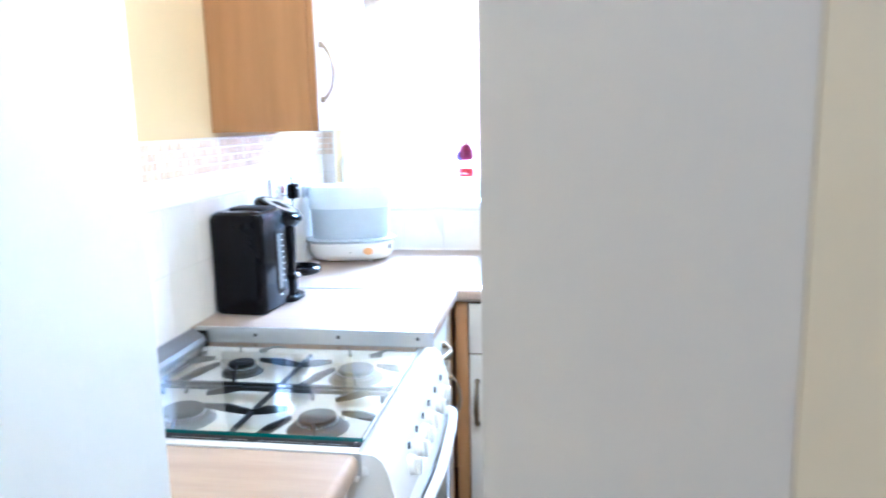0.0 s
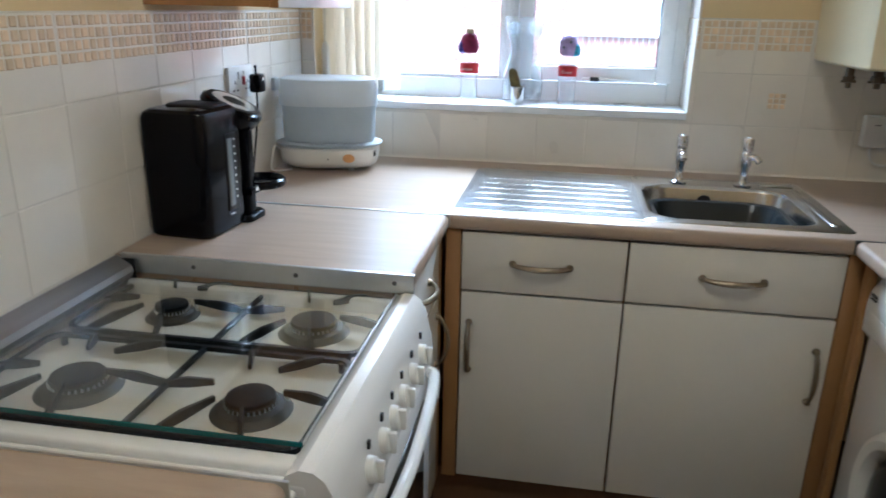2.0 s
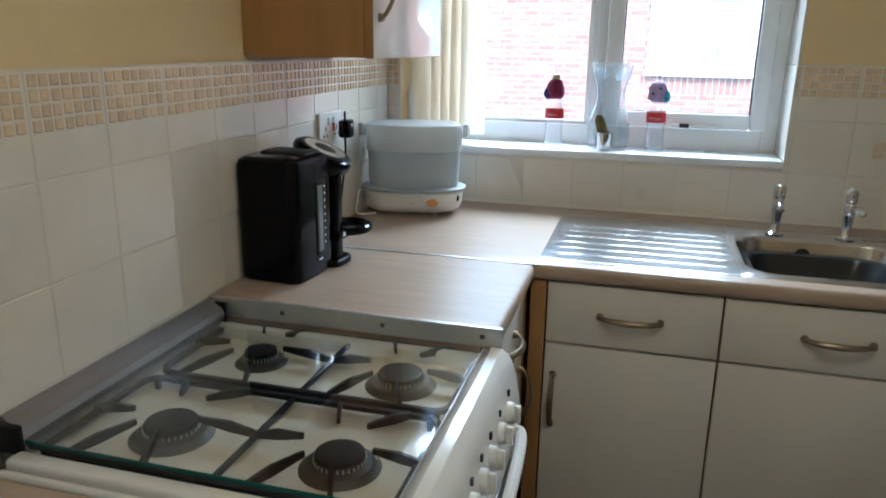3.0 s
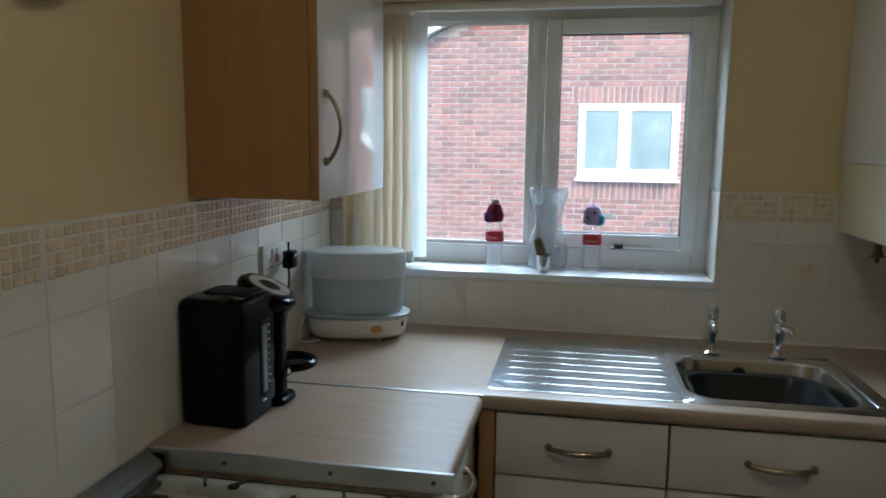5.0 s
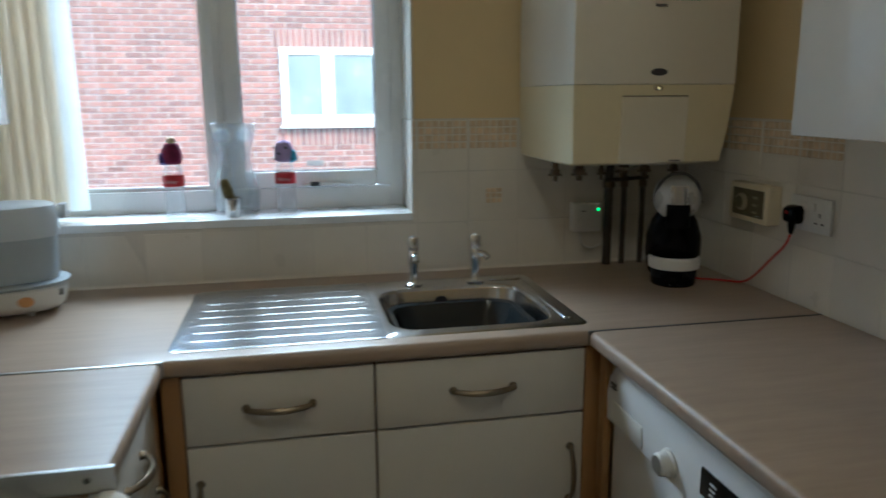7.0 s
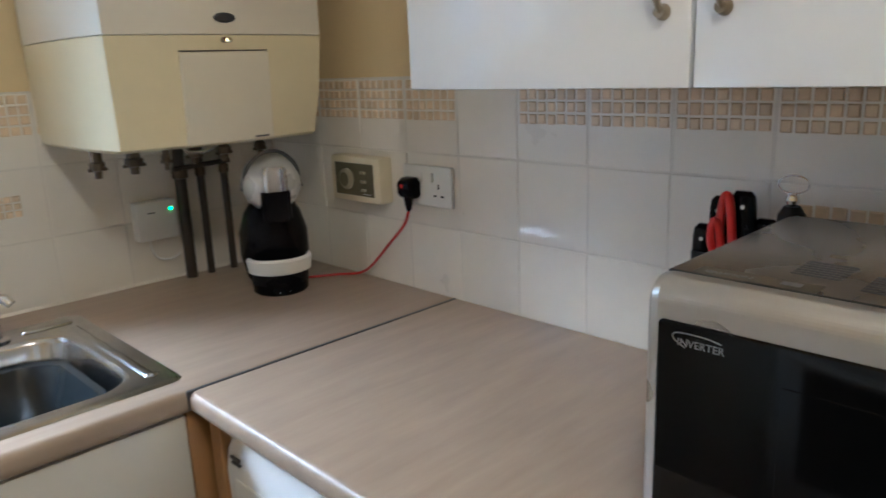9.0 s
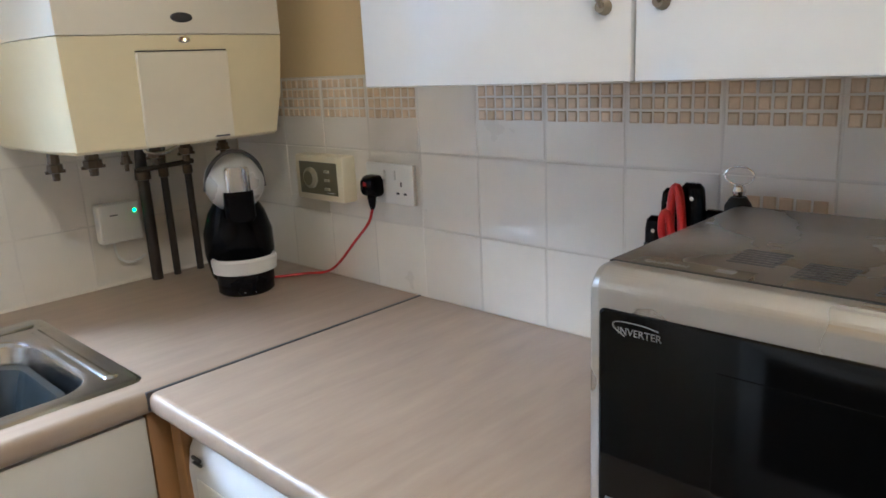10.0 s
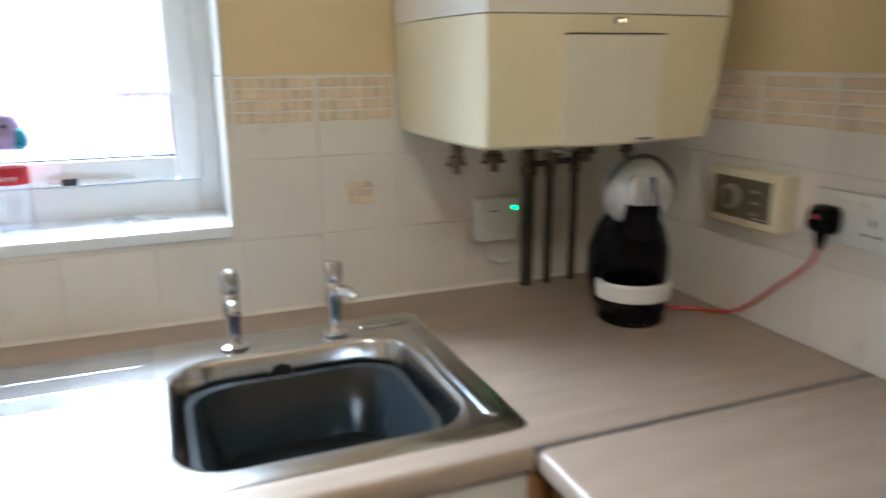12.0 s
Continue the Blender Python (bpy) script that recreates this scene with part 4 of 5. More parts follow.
for y0, y1 in ((-1.280, -1.028), (-1.556, -1.294)):
    g = part("pan_support", bmesh.new(), iron, cooker, "black iron pan support")
    bm = bmesh.new()
    zc = 0.858
    loop = rrect(0.036, 0.568, y0, y1, 0.03, zc, 4)
    inner = rrect(0.045, 0.559, y0 + 0.009, y1 - 0.009, 0.022, zc, 4)
    down, rise = Vector((0, 0, -0.004)), Vector((0, 0, 0.004))
    rings(bm, [[p + down for p in loop], [p + rise for p in loop], [p + rise for p in inner], [p + down for p in inner], [p + down for p in loop]], cap0=False, cap1=False)
    box(bm, 0.3085, 0.3165, y0 + 0.004, y1 - 0.004, zc - 0.004, zc + 0.004, 0.001)
    for x, y, r, R in [b for b in BURN if y0 < b[1] < y1]:
        ends = [((x - 0.060, y1), (x - 0.034, y + 0.074)), ((x + 0.060, y1), (x + 0.014, y + 0.072)),
                ((x - 0.092, y0 + 0.010), (x - 0.044, y - 0.022)), ((x + 0.034, y0), (x + 0.004, y - 0.036))]
        ends += [((0.031 if x < 0.3 else 0.573, y + 0.012), (x - 0.072 if x < 0.3 else x + 0.045, y + 0.012))]
        if x < 0.3:
            ends += [((0.312, y + 0.012), (x + 0.040, y + 0.012)), ((0.312, y + 0.012), (0.388, y + 0.012))]
        for (ax, ay), (bx, by) in ends:
            a, b = Vector((ax, min(max(ay, y0 + 0.004), y1 - 0.004), zc)), Vector((bx, by, zc))
            side = (b - a).normalized().cross(Vector((0, 0, 1))) * 0.0032
            q = a.lerp(b, 0.45)
            loops = [[p + side * k + Vector((0, 0, lo)), p - side * k + Vector((0, 0, lo)), p - side * k + Vector((0, 0, hi)), p + side * k + Vector((0, 0, hi))]
                     for p, k, lo, hi in ((a, 1.0, -0.004, 0.006), (q, 1.0, -0.001, 0.0155), (b, 0.8, 0.007, 0.0155))]
            rings(bm, loops)
    for px in (0.06, 0.545):
        for py in (y0 + 0.012, y1 - 0.012):
            box(bm, px - 0.004, px + 0.004, py - 0.004, py + 0.004, 0.842, zc)
    bmesh.ops.translate(bm, verts=bm.verts, vec=-BASE[cooker])
    bmesh.ops.recalc_face_normals(bm, faces=bm.faces)
    bm.to_mesh(g.data), bm.free()
lid = part("glass_lid", B(0.036, 0.574, CY0 + 0.052, CY1 - 0.004, 0.8775, 0.8825), lid_glass, cooker, "clear glass lid")
part("lid_edge", B(0.038, 0.576, CY0 + 0.0485, CY0 + 0.0518, 0.8765, 0.8830, 0.0008), teal_edge, lid, "green glass edge")
part("lid_edge", B(0.5742, 0.5755, CY0 + 0.052, CY1 - 0.004, 0.8770, 0.8826, 0.0004), alloy, lid)
part("lid_seal", B(0.040, 0.560, CY0 + 0.050, CY0 + 0.060, 0.8695, 0.8767, 0.001), ink, lid, "black rubber seal")
bm = rings(bmesh.new(), [[Vector((x, y, z)) for x, z in ((XW + 0.002, 0.84), (XW + 0.002, 0.908), (0.000, 0.912), (0.030, 0.893), (0.034, 0.882), (0.03, 0.87))] for y in (CY0 + 0.052, CY1 + 0.004)])
part("hinge_cover", bm, hinge_metal, cooker, "silver hinge cover along the wall")
for y, thick in ((CY0 + 0.038, 0.013), (CY1 + 0.001, 0.006)):
    part("hinge_cap", B(-0.008, 0.036, y, y + thick, 0.864, 0.906, 0.003), black_matt, cooker, "black hinge cap")

# ---- bottle machine ----
fm = thing("formula_machine", (0.09, -0.80, WT), "glossy black formula preparation machine against the tiles", "bottle machine")
T = Matrix.Translation((0.089, -0.834, WT)) @ Matrix.Rotation(radians(-4), 4, "Z")


def tpart(name, bm, mat, label="", parent=None):
    bmesh.ops.transform(bm, matrix=T, verts=bm.verts)
    return part(name, bm, mat, parent or fm, label)


tpart("body", rings(bmesh.new(), [rrect(-0.094 + g, 0.056 - g, -0.088 + g, 0.078 - g, 0.022, z) for g, z in ((0.006, 0.0005), (0.001, 0.006), (0.0, 0.02), (0.0, 0.254), (0.004, 0.266), (0.012, 0.272))]), black_gloss)
tpart("lid", rings(bmesh.new(), [rrect(-0.074 + g, 0.040 - g, -0.02 + g, 0.060 - g, 0.014, z) for g, z in ((0, 0.272), (0.001, 0.275), (0.004, 0.277))]), black_matt, "black water tank lid")
tpart("tank_window", B(0.0565, 0.060, 0.002, 0.022, 0.055, 0.205, 0.001), level_pane, "grey water level window")
tpart("window_frame", B(0.0545, 0.0580, -0.004, 0.040, 0.045, 0.215, 0.001), black_matt)
for k in range(9):
    tpart("print", B(0.0578, 0.0592, 0.030, 0.034, 0.070 + 0.016 * k, 0.074 + 0.016 * k), white_ink)
tpart("column", rings(bmesh.new(), [rrect(-0.038, 0.060, 0.084, 0.122, 0.012, z) for z in (0.003, 0.20, 0.225)]), black_gloss)
tpart("foot", rings(bmesh.new(), [rrect(-0.046, 0.070, 0.06, 0.150, 0.02, z) for z in (0.0, 0.012)] + [rrect(-0.042, 0.066, 0.06, 0.146, 0.02, 0.016)]), black_gloss)
tilt = Vector((0.40, 0.08, 0.90)).to_track_quat("Z", "Y").to_matrix()
hd = tpart("head", lathe(bmesh.new(), 0.010, 0.108, 0.246, [(0.028, -0.050), (0.050, -0.034), (0.067, -0.006), (0.072, 0.012), (0.069, 0.022), (0.060, 0.026)], 32, tilt), black_gloss, "round tilted head")
tpart("dial_ring", lathe(bmesh.new(), 0.010, 0.108, 0.246, [(0.050, 0.0265), (0.049, 0.029), (0.026, 0.029), (0.026, 0.026)], 32, tilt), cover_silver, "silver control ring", hd)
tpart("dial_centre", lathe(bmesh.new(), 0.010, 0.108, 0.246, [(0.0255, 0.0262), (0.0255, 0.0285), (0.001, 0.0290)], 28, tilt), black_matt, "black centre button", hd)
tpart("head_rim", lathe(bmesh.new(), 0.010, 0.108, 0.246, [(0.062, 0.0245), (0.060, 0.0280), (0.0505, 0.0285), (0.0505, 0.026)], 32, tilt), black_matt, "black outer rim", hd)
tpart("spout", lathe(bmesh.new(), 0.0, 0.135, 0.178, [(0.012, 0), (0.018, 0.01), (0.022, 0.04)], 20), black_gloss)
tpart("bottle_stand", lathe(bmesh.new(), 0.036, 0.180, 0.056, [(0.046, 0.006), (0.060, 0.006), (0.064, 0.010), (0.064, 0.021), (0.058, 0.025), (0.053, 0.014), (0.008, 0.013)], 36), black_gloss, "round bottle stand")
tpart("stand_arm", B(-0.016, 0.068, 0.080, 0.132, 0.060, 0.078, 0.004), black_gloss)
tpart("chrome_badge", lathe(bmesh.new(), 0.0685, 0.104, 0.072, [(0.006, 0), (0.005, 0.002)], 14, Matrix.Rotation(radians(90), 3, "Y")), chrome)
tpart("chrome_badge", B(0.0565, 0.0595, -0.002, 0.016, 0.036, 0.040), chrome)

# ---- steriliser ----
st = thing("steam_steriliser", (0.135, -0.14, WT), "white oval steam steriliser with a frosted lid", "steriliser")
SC = (0.148, -0.142)
TU = radians(13)


def sring(z, da=0.0, db=None):
    return oval(*SC, 0.148 + da, 0.086 + (da if db is None else db), TU, WT + z)


part("base", rings(bmesh.new(), [sring(0.006, -0.034), sring(0.010, -0.018), sring(0.020, -0.005), sring(0.034, 0.001), sring(0.066, 0.004), sring(0.072, 0.0)]), plastic_white, st)
for k in (40, 140, 220, 320):
    a = radians(k)
    part("foot", lathe(bmesh.new(), SC[0] + 0.10 * math.cos(a), SC[1] + 0.05 * math.sin(a), WT, [(0.008, 0), (0.009, 0.0085)], 10), plastic_white, st)
part("tray_rim", rings(bmesh.new(), [sring(0.073, 0.004), sring(0.079, 0.012), sring(0.083, 0.013), sring(0.085, 0.008), sring(0.086, -0.01)]), smoke, st, "grey translucent tray rim")
part("basket", rings(bmesh.new(), [sring(0.0865, -0.012), sring(0.10, -0.010), sring(0.200, -0.006), sring(0.212, -0.008)]), smoke, st, "grey-blue translucent basket")
part("lid", rings(bmesh.new(), [sring(0.196, 0.000), sring(0.22, 0.000), sring(0.262, -0.002), sring(0.272, -0.006), sring(0.277, -0.02)], cap0=False), frosted, st, "frosted lid")
for s in (-1, 1):
    hx, hy = SC[0] + s * 0.160 * math.cos(TU), SC[1] + s * 0.160 * math.sin(TU)
    part("grip", B(hx - 0.008, hx + 0.008, hy - 0.018, hy + 0.018, WT + 0.235, WT + 0.272, 0.004), frosted, st)
m = Matrix.Rotation(radians(90), 3, "X") @ Matrix.Diagonal((1, 0.72, 1))
R = Matrix.Rotation(TU, 3, "Z")
p = R @ Vector((0.062, -0.0865, 0))
part("badge", lathe(bmesh.new(), SC[0] + p.x, SC[1] + p.y, WT + 0.044, [(0.018, 0), (0.0175, 0.0012)], 24, R @ m), orange_print, st, "orange oval badge")
p = R @ Vector((0.0, -0.0895, 0))
part("light", lathe(bmesh.new(), SC[0] + p.x, SC[1] + p.y, WT + 0.042, [(0.0025, 0), (0.002, 0.001)], 10, R @ m), ink, st)
p = R @ Vector((0.136, -0.045, 0))
part("power_switch", B(SC[0] + p.x - 0.005, SC[0] + p.x + 0.005, SC[1] + p.y - 0.005, SC[1] + p.y + 0.005, WT + 0.045, WT + 0.062, 0.001), ink, st)
part("cable", tube(bmesh.new(), [(0.012, -0.20, WT + 0.06), (0.006, -0.235, WT + 0.075), (0.006, -0.26, WT + 0.05), (0.006, -0.27, WT + 0.015), (0.02, -0.25, WT + 0.004), (0.05, -0.22, WT + 0.004)], 0.003), plastic_white, st)

# ---- pod coffee machine ----
pm = thing("pod_coffee_machine", (1.935, -0.19, WT), "small black and white pod coffee machine", "coffee machine")
T = Matrix.Translation((1.936, -0.236, WT)) @ Matrix.Rotation(radians(-24), 4, "Z")


def ppart(name, bm, mat, label="", parent=None):
    bmesh.ops.transform(bm, matrix=T, verts=bm.verts)
    return part(name, bm, mat, parent or pm, label)


ppart("base", lathe(bmesh.new(), 0, 0, 0, [(0.058, 0), (0.062, 0.004), (0.063, 0.032), (0.060, 0.0485)], 36), black_gloss)
ppart("body", rings(bmesh.new(), [oval(0, cy, a, b, 0, z, 36, 2.2) for a, b, cy, z in ((0.052, 0.04, 0.04, 0.004), (0.069, 0.053, 0.05, 0.03), (0.079, 0.060, 0.055, 0.08), (0.078, 0.059, 0.052, 0.13), (0.064, 0.048, 0.045, 0.175), (0.046, 0.04, 0.035, 0.205), (0.04, 0.035, 0.03, 0.225))]), black_gloss)
ppart("neck", rings(bmesh.new(), [rrect(-0.032 + g, 0.032 - g, -0.058, 0.03, 0.01, z) for g, z in ((0.006, 0.168), (0, 0.175), (0, 0.235))]), black_gloss)
prof = [(0.004, -0.066)] + [(0.066 * math.sin(a), -0.066 * math.cos(a)) for a in np.linspace(0.2, 2.94, 14)] + [(0.004, 0.066)]
hd = ppart("head", lathe(bmesh.new(), 0, 0.008, 0.248, prof, 36), cover_silver, "round silver-white head")
ppart("pod_holder", rings(bmesh.new(), [rrect(-0.026 + g, 0.026 - g, -0.068, -0.02, 0.01, z) for g, z in ((0, 0.236), (0, 0.282), (0.004, 0.288))]), chrome, "chrome pod holder")
ppart("lever", tube(bmesh.new(), [(0.064, 0.0, 0.235), (0.052, -0.02, 0.285), (0.02, -0.03, 0.316), (-0.02, -0.03, 0.316), (-0.052, -0.02, 0.285), (-0.064, 0.0, 0.235)], 0.0045), dark_trim, "thin black lever")
bm = bmesh.new()
loops = []
for r, z in ((0.062, 0.048), (0.070, 0.051), (0.073, 0.079), (0.068, 0.085), (0.063, 0.083), (0.061, 0.057)):
    loops.append([Vector((r * math.cos(a), -0.008 + 0.85 * r * math.sin(a), z)) for a in np.linspace(math.pi, 2 * math.pi, 25)])
rings(bm, loops, close=False)
ppart("drip_tray_band", bm, plastic_white, "white drip tray band")
ppart("drip_tray", rings(bmesh.new(), [oval(0, -0.01, 0.063, 0.05, 0, z, 30, 2.0) for z in (0.024, 0.054)]), black_matt)
ppart("print", B(-0.012, 0.012, -0.0612, -0.0600, 0.008, 0.011), white_ink)

# ---- washing machine ----
wm = thing("washing_machine", (1.85, -0.94, 0.0), "white front-loading washing machine with a round dark door", "washing machine")
WX = 1.572
part("body", B(WX + 0.004, 2.12, -1.235, -0.640, 0.015, 0.850, 0.012), enamel, wm)
for y in (-1.19, -0.685):
    part("foot", rod(bmesh.new(), (1.63, y, 0.0), (1.63, y, 0.02), 0.02), black_matt, wm)
bm = rings(bmesh.new(), [[Vector((x, y, z)) for x, z in ((1.60, 0.849), (1.585, 0.846), (1.566, 0.815), (1.560, 0.78), (1.562, 0.715), (1.572, 0.708), (1.60, 0.708))] for y in (-1.232, -0.643)])
cp = part("control_panel", bm, enamel, wm, "white rounded control panel")
part("detergent_drawer", B(1.5575, 1.57, -0.816, -0.665, 0.722, 0.772, 0.004), plastic_white, wm)
part("badge", B(1.5575, 1.5612, -0.687, -0.662, 0.806, 0.811), dark_trim, wm, "small dark name bar")
part("badge", B(1.5575, 1.5622, -0.687, -0.662, 0.798, 0.8005), dark_trim, wm, "thin dark line")
m = Matrix.Rotation(radians(-90), 3, "Y")
kn = part("programme_dial", lathe(bmesh.new(), 1.560, -0.928, 0.750, [(0.029, 0), (0.029, 0.004), (0.024, 0.007), (0.022, 0.024), (0.019, 0.027)], 28, m), plastic_white, wm, "white programme dial")
part("ring", lathe(bmesh.new(), 1.5335, -0.928, 0.750, [(0.019, 0), (0.0175, 0.001)], 28, m), silver_paint, kn)
part("display", B(1.5565, 1.5615, -1.172, -1.040, 0.752, 0.803, 0.001), micro_glass, wm, "black display")
for k in range(5):
    part("button", B(1.5565, 1.5615, -1.198 - 0.006, -1.198 + 0.004, 0.742 + 0.012 * k, 0.748 + 0.012 * k, 0.001), silver_paint, wm)
for k in range(4):
    part("print", B(1.5555, 1.5572, -1.090 + 0.004 * k, -1.070, 0.785 - 0.010 * k, 0.788 - 0.010 * k), white_ink, wm)
DC = (-0.952, 0.425)
dr = part("door", lathe(bmesh.new(), 1.574, *DC, [(0.182, 0.0), (0.184, 0.010), (0.176, 0.024), (0.163, 0.031), (0.145, 0.027), (0.134, 0.012), (0.132, 0.0)], 56, m), plastic_white, wm, "white round door ring")
part("door_glass", lathe(bmesh.new(), 1.574, *DC, [(0.133, 0.0), (0.124, 0.010), (0.10, 0.022), (0.05, 0.030), (0.002, 0.032)], 48, m), micro_glass, dr, "dark domed door glass")
part("door_handle", B(1.545, 1.556, DC[0] - 0.185, DC[0] - 0.145, 0.38, 0.48, 0.005), plastic_white, dr)
part("label", B(1.5723, 1.5745, -1.205, -1.105, 0.60, 0.675), blue_print, wm, "blue energy label")
for k in range(5):
    part("print", B(1.5715, 1.5724, -1.195 + 0.002 * k, -1.125 + 0.003 * (k % 3), 0.612 + 0.011 * k, 0.616 + 0.011 * k), white_ink, wm)

fz = thing("undercounter_freezer", (1.85, -1.55, 0.0), "plain white undercounter freezer", "freezer")
part("body", B(1.61, 2.12, -1.83, -1.262, 0.015, 0.850, 0.008), enamel, fz)
part("door", B(1.560, 1.606, -1.83, -1.262, 0.06, 0.848, 0.010), enamel, fz)
part("handle", B(1.548, 1.562, -1.36, -1.275, 0.80, 0.835, 0.004), plastic_white, fz)
for y in (-1.78, -1.31):
    part("foot", rod(bmesh.new(), (1.66, y, 0.0), (1.66, y, 0.02), 0.02), black_matt, fz)
part("end_panel", B(1.556, 1.574, -0.6385, -0.605, 0.0, 0.871, 0.001), beech, label="beech effect end panel", kind="structure", category="panel")

# ---- microwave ----
mw = thing("microwave", (1.86, -1.58, WT), "silver microwave oven with a black glass door", "microwave")
MX, MY0, MY1, MZ0, MZ1 = 1.681, -1.83, -1.310, WT + 0.012, 1.194
part("case", B(MX + 0.034, 2.03, MY0, MY1 - 0.002, MZ0 + 0.004, MZ1, 0.003), brushed_case, mw, "dark silver-grey metal case")
bm = bmesh.new()
prof = []
for a in np.linspace(0, math.pi / 2, 12):
    prof.append((MX + 0.022 - 0.022 * math.sin(a), MZ1 - 0.022 + 0.022 * math.cos(a)))
pr = [(MX + 0.033, MZ1)] + prof + [(MX, MZ0 + 0.012), (MX + 0.010, MZ0), (MX + 0.033, MZ0)]
rings(bm, [[Vector((x + g, y, z + (-g if z > 1.1 else g))) for x, z in pr] for y, g in ((MY0, 0.004), (MY0 + 0.008, 0.0), (MY1 - 0.012, 0.0), (MY1 - 0.004, 0.002), (MY1, 0.006))])
fr = part("front_frame", bm, front_silver, mw, "silver rounded front frame", smooth=False)
part("door_glass", rings(bmesh.new(), [[Vector((MX - d, p.x, p.y)) for p in rrect(MY0 + 0.014 + g, MY1 - 0.014 - g, MZ0 + 0.022 + g, MZ1 - 0.038 - g, 0.006, 0)] for d, g in ((-0.001, 0), (0.0012, 0), (0.0018, 0.002))]), micro_glass, mw, "black glass door front", smooth=False)
# shade of the gap between frame and case, laid on as a black strip
part("seam", B(MX + 0.0312, MX + 0.0348, MY0 + 0.006, MY1 - 0.006, MZ1 - 0.002, MZ1 + 0.0006), ink, mw, "black strip for the shaded gap behind the front frame")
part("door_window", B(MX - 0.0028, MX - 0.0017, MY0 + 0.05, MY1 - 0.13, MZ0 + 0.055, MZ1 - 0.075, 0.0004), micro_glass, mw, smooth=False)
lettering("lettering", "INVERTER", 0.0102, Matrix.Translation((MX - 0.0021, MY1 - 0.034, MZ1 - 0.060)) @ pose(0, 0, 0, 90, 0, -90), grey_ink, mw)
part("swoosh", tube(bmesh.new(), [(MX - 0.0022, MY1 - 0.042, MZ1 - 0.0615), (MX - 0.0022, MY1 - 0.030, MZ1 - 0.054), (MX - 0.0022, MY1 - 0.034, MZ1 - 0.048), (MX - 0.0022, MY1 - 0.060, MZ1 - 0.0475), (MX - 0.0022, MY1 - 0.076, MZ1 - 0.050)], 0.0007, 5), grey_ink, mw)
part("print", B(MX - 0.0024, MX - 0.0017, MY1 - 0.055, MY1 - 0.022, MZ0 + 0.030, MZ0 + 0.0335), grey_ink, mw)
for cx, cy in ((1.795, -1.43), (1.775, -1.495), (1.76, -1.565)):
    for k in range(7):
        part("vent_slot", B(cx - 0.027 + 0.008 * k, cx - 0.023 + 0.008 * k, cy - 0.022, cy + 0.022, MZ1 - 0.0005, MZ1 + 0.0006), dark_trim, mw)
lb = part("warning_label", B(1.716, 1.742, -1.448, -1.337, MZ1 - 0.0002, MZ1 + 0.0008), taupe, mw, "brown warning label")
lettering("lettering", "CAUTION", 0.010, Matrix.Translation((1.723, -1.345, MZ1 + 0.0012)) @ pose(0, 0, 0, 0, 0, -90), grey_ink, lb)
part("print", B(1.725, 1.735, -1.432, -1.415, MZ1 + 0.0008, MZ1 + 0.0014), grey_ink, lb)
for x in (1.73, 1.99):
    for y in (-1.80, -1.37):
        part("foot", rod(bmesh.new(), (x, y, WT), (x, y, MZ0 + 0.005), 0.012), black_matt, mw)

# ---- knife block ----
kb = thing("knife_block", (2.075, -1.25, WT), "black block of knives with a pair of red scissors", "knife block")
part("block", rings(bmesh.new(), [rrect(2.042, 2.115, -1.300, -1.170, 0.01, z) for z in (WT, WT + 0.006, 1.118, 1.122)]), black_matt, kb)
for x, y, top, lean, mt in ((2.056, -1.184, 1.162, 0.006, 0), (2.078, -1.197, 1.200, 0.003, 0), (2.055, -1.247, 1.214, -0.006, 0), (2.06, -1.275, 1.178, -0.006, 0)):
    kn = part("knife_handle", rings(bmesh.new(), [oval(x, y - lean * (z - 1.11) * 12, 0.009 + g, 0.0155 + g, 0, z, 16) for z, g in ((1.11, -0.002), (1.125, 0), (top - 0.02, 0.001), (top - 0.006, 0), (top, -0.005))]), black_gloss, kb)
    part("rivet", rod(bmesh.new(), (x - 0.0105, y - lean * 0.5, top - 0.02), (x - 0.0125, y - lean * 0.5, top - 0.02), 0.003, seg=8), chrome, kn)
sc = part("scissors", tube(bmesh.new(), [(2.05, -1.212, 1.11), (2.043, -1.214, 1.14), (2.038, -1.216, 1.17), (2.036, -1.220, 1.200), (2.034, -1.226, 1.210), (2.036, -1.231, 1.19), (2.040, -1.233, 1.15), (2.05, -1.232, 1.11)], 0.0062, 10), red, kb, "red scissor handles")
part("scissor_loop", tube(bmesh.new(), [(2.048, -1.212, 1.11), (2.035, -1.206, 1.14), (2.03, -1.208, 1.165), (2.03, -1.214, 1.174), (2.034, -1.219, 1.15), (2.045, -1.218, 1.11)], 0.0055, 10), red, sc)
op = thing("bottle_stopper", (2.07, -1.31, WT), "black bottle stopper with a chrome ball and ring", "bottle stopper")
part("stem", lathe(bmesh.new(), 2.05, -1.305, WT, [(0.016, 0), (0.016, 0.25), (0.0175, 0.265), (0.017, 0.28), (0.010, 0.291)], 20), black_matt, op)
part("ball", lathe(bmesh.new(), 2.05, -1.305, WT + 0.299, [(0.002, -0.009), (0.007, -0.006), (0.009, 0), (0.007, 0.006), (0.002, 0.009)], 18), chrome, op)
part("ring", tube(bmesh.new(), [(2.05, -1.305 + 0.019 * math.cos(a), WT + 0.319 + 0.012 * math.sin(a)) for a in np.linspace(-1.5, 4.75, 13)], 0.0011, 6), chrome, op)

# ---- sill things ----
LAY[0] = TO_NORTH
SZ = 1.106


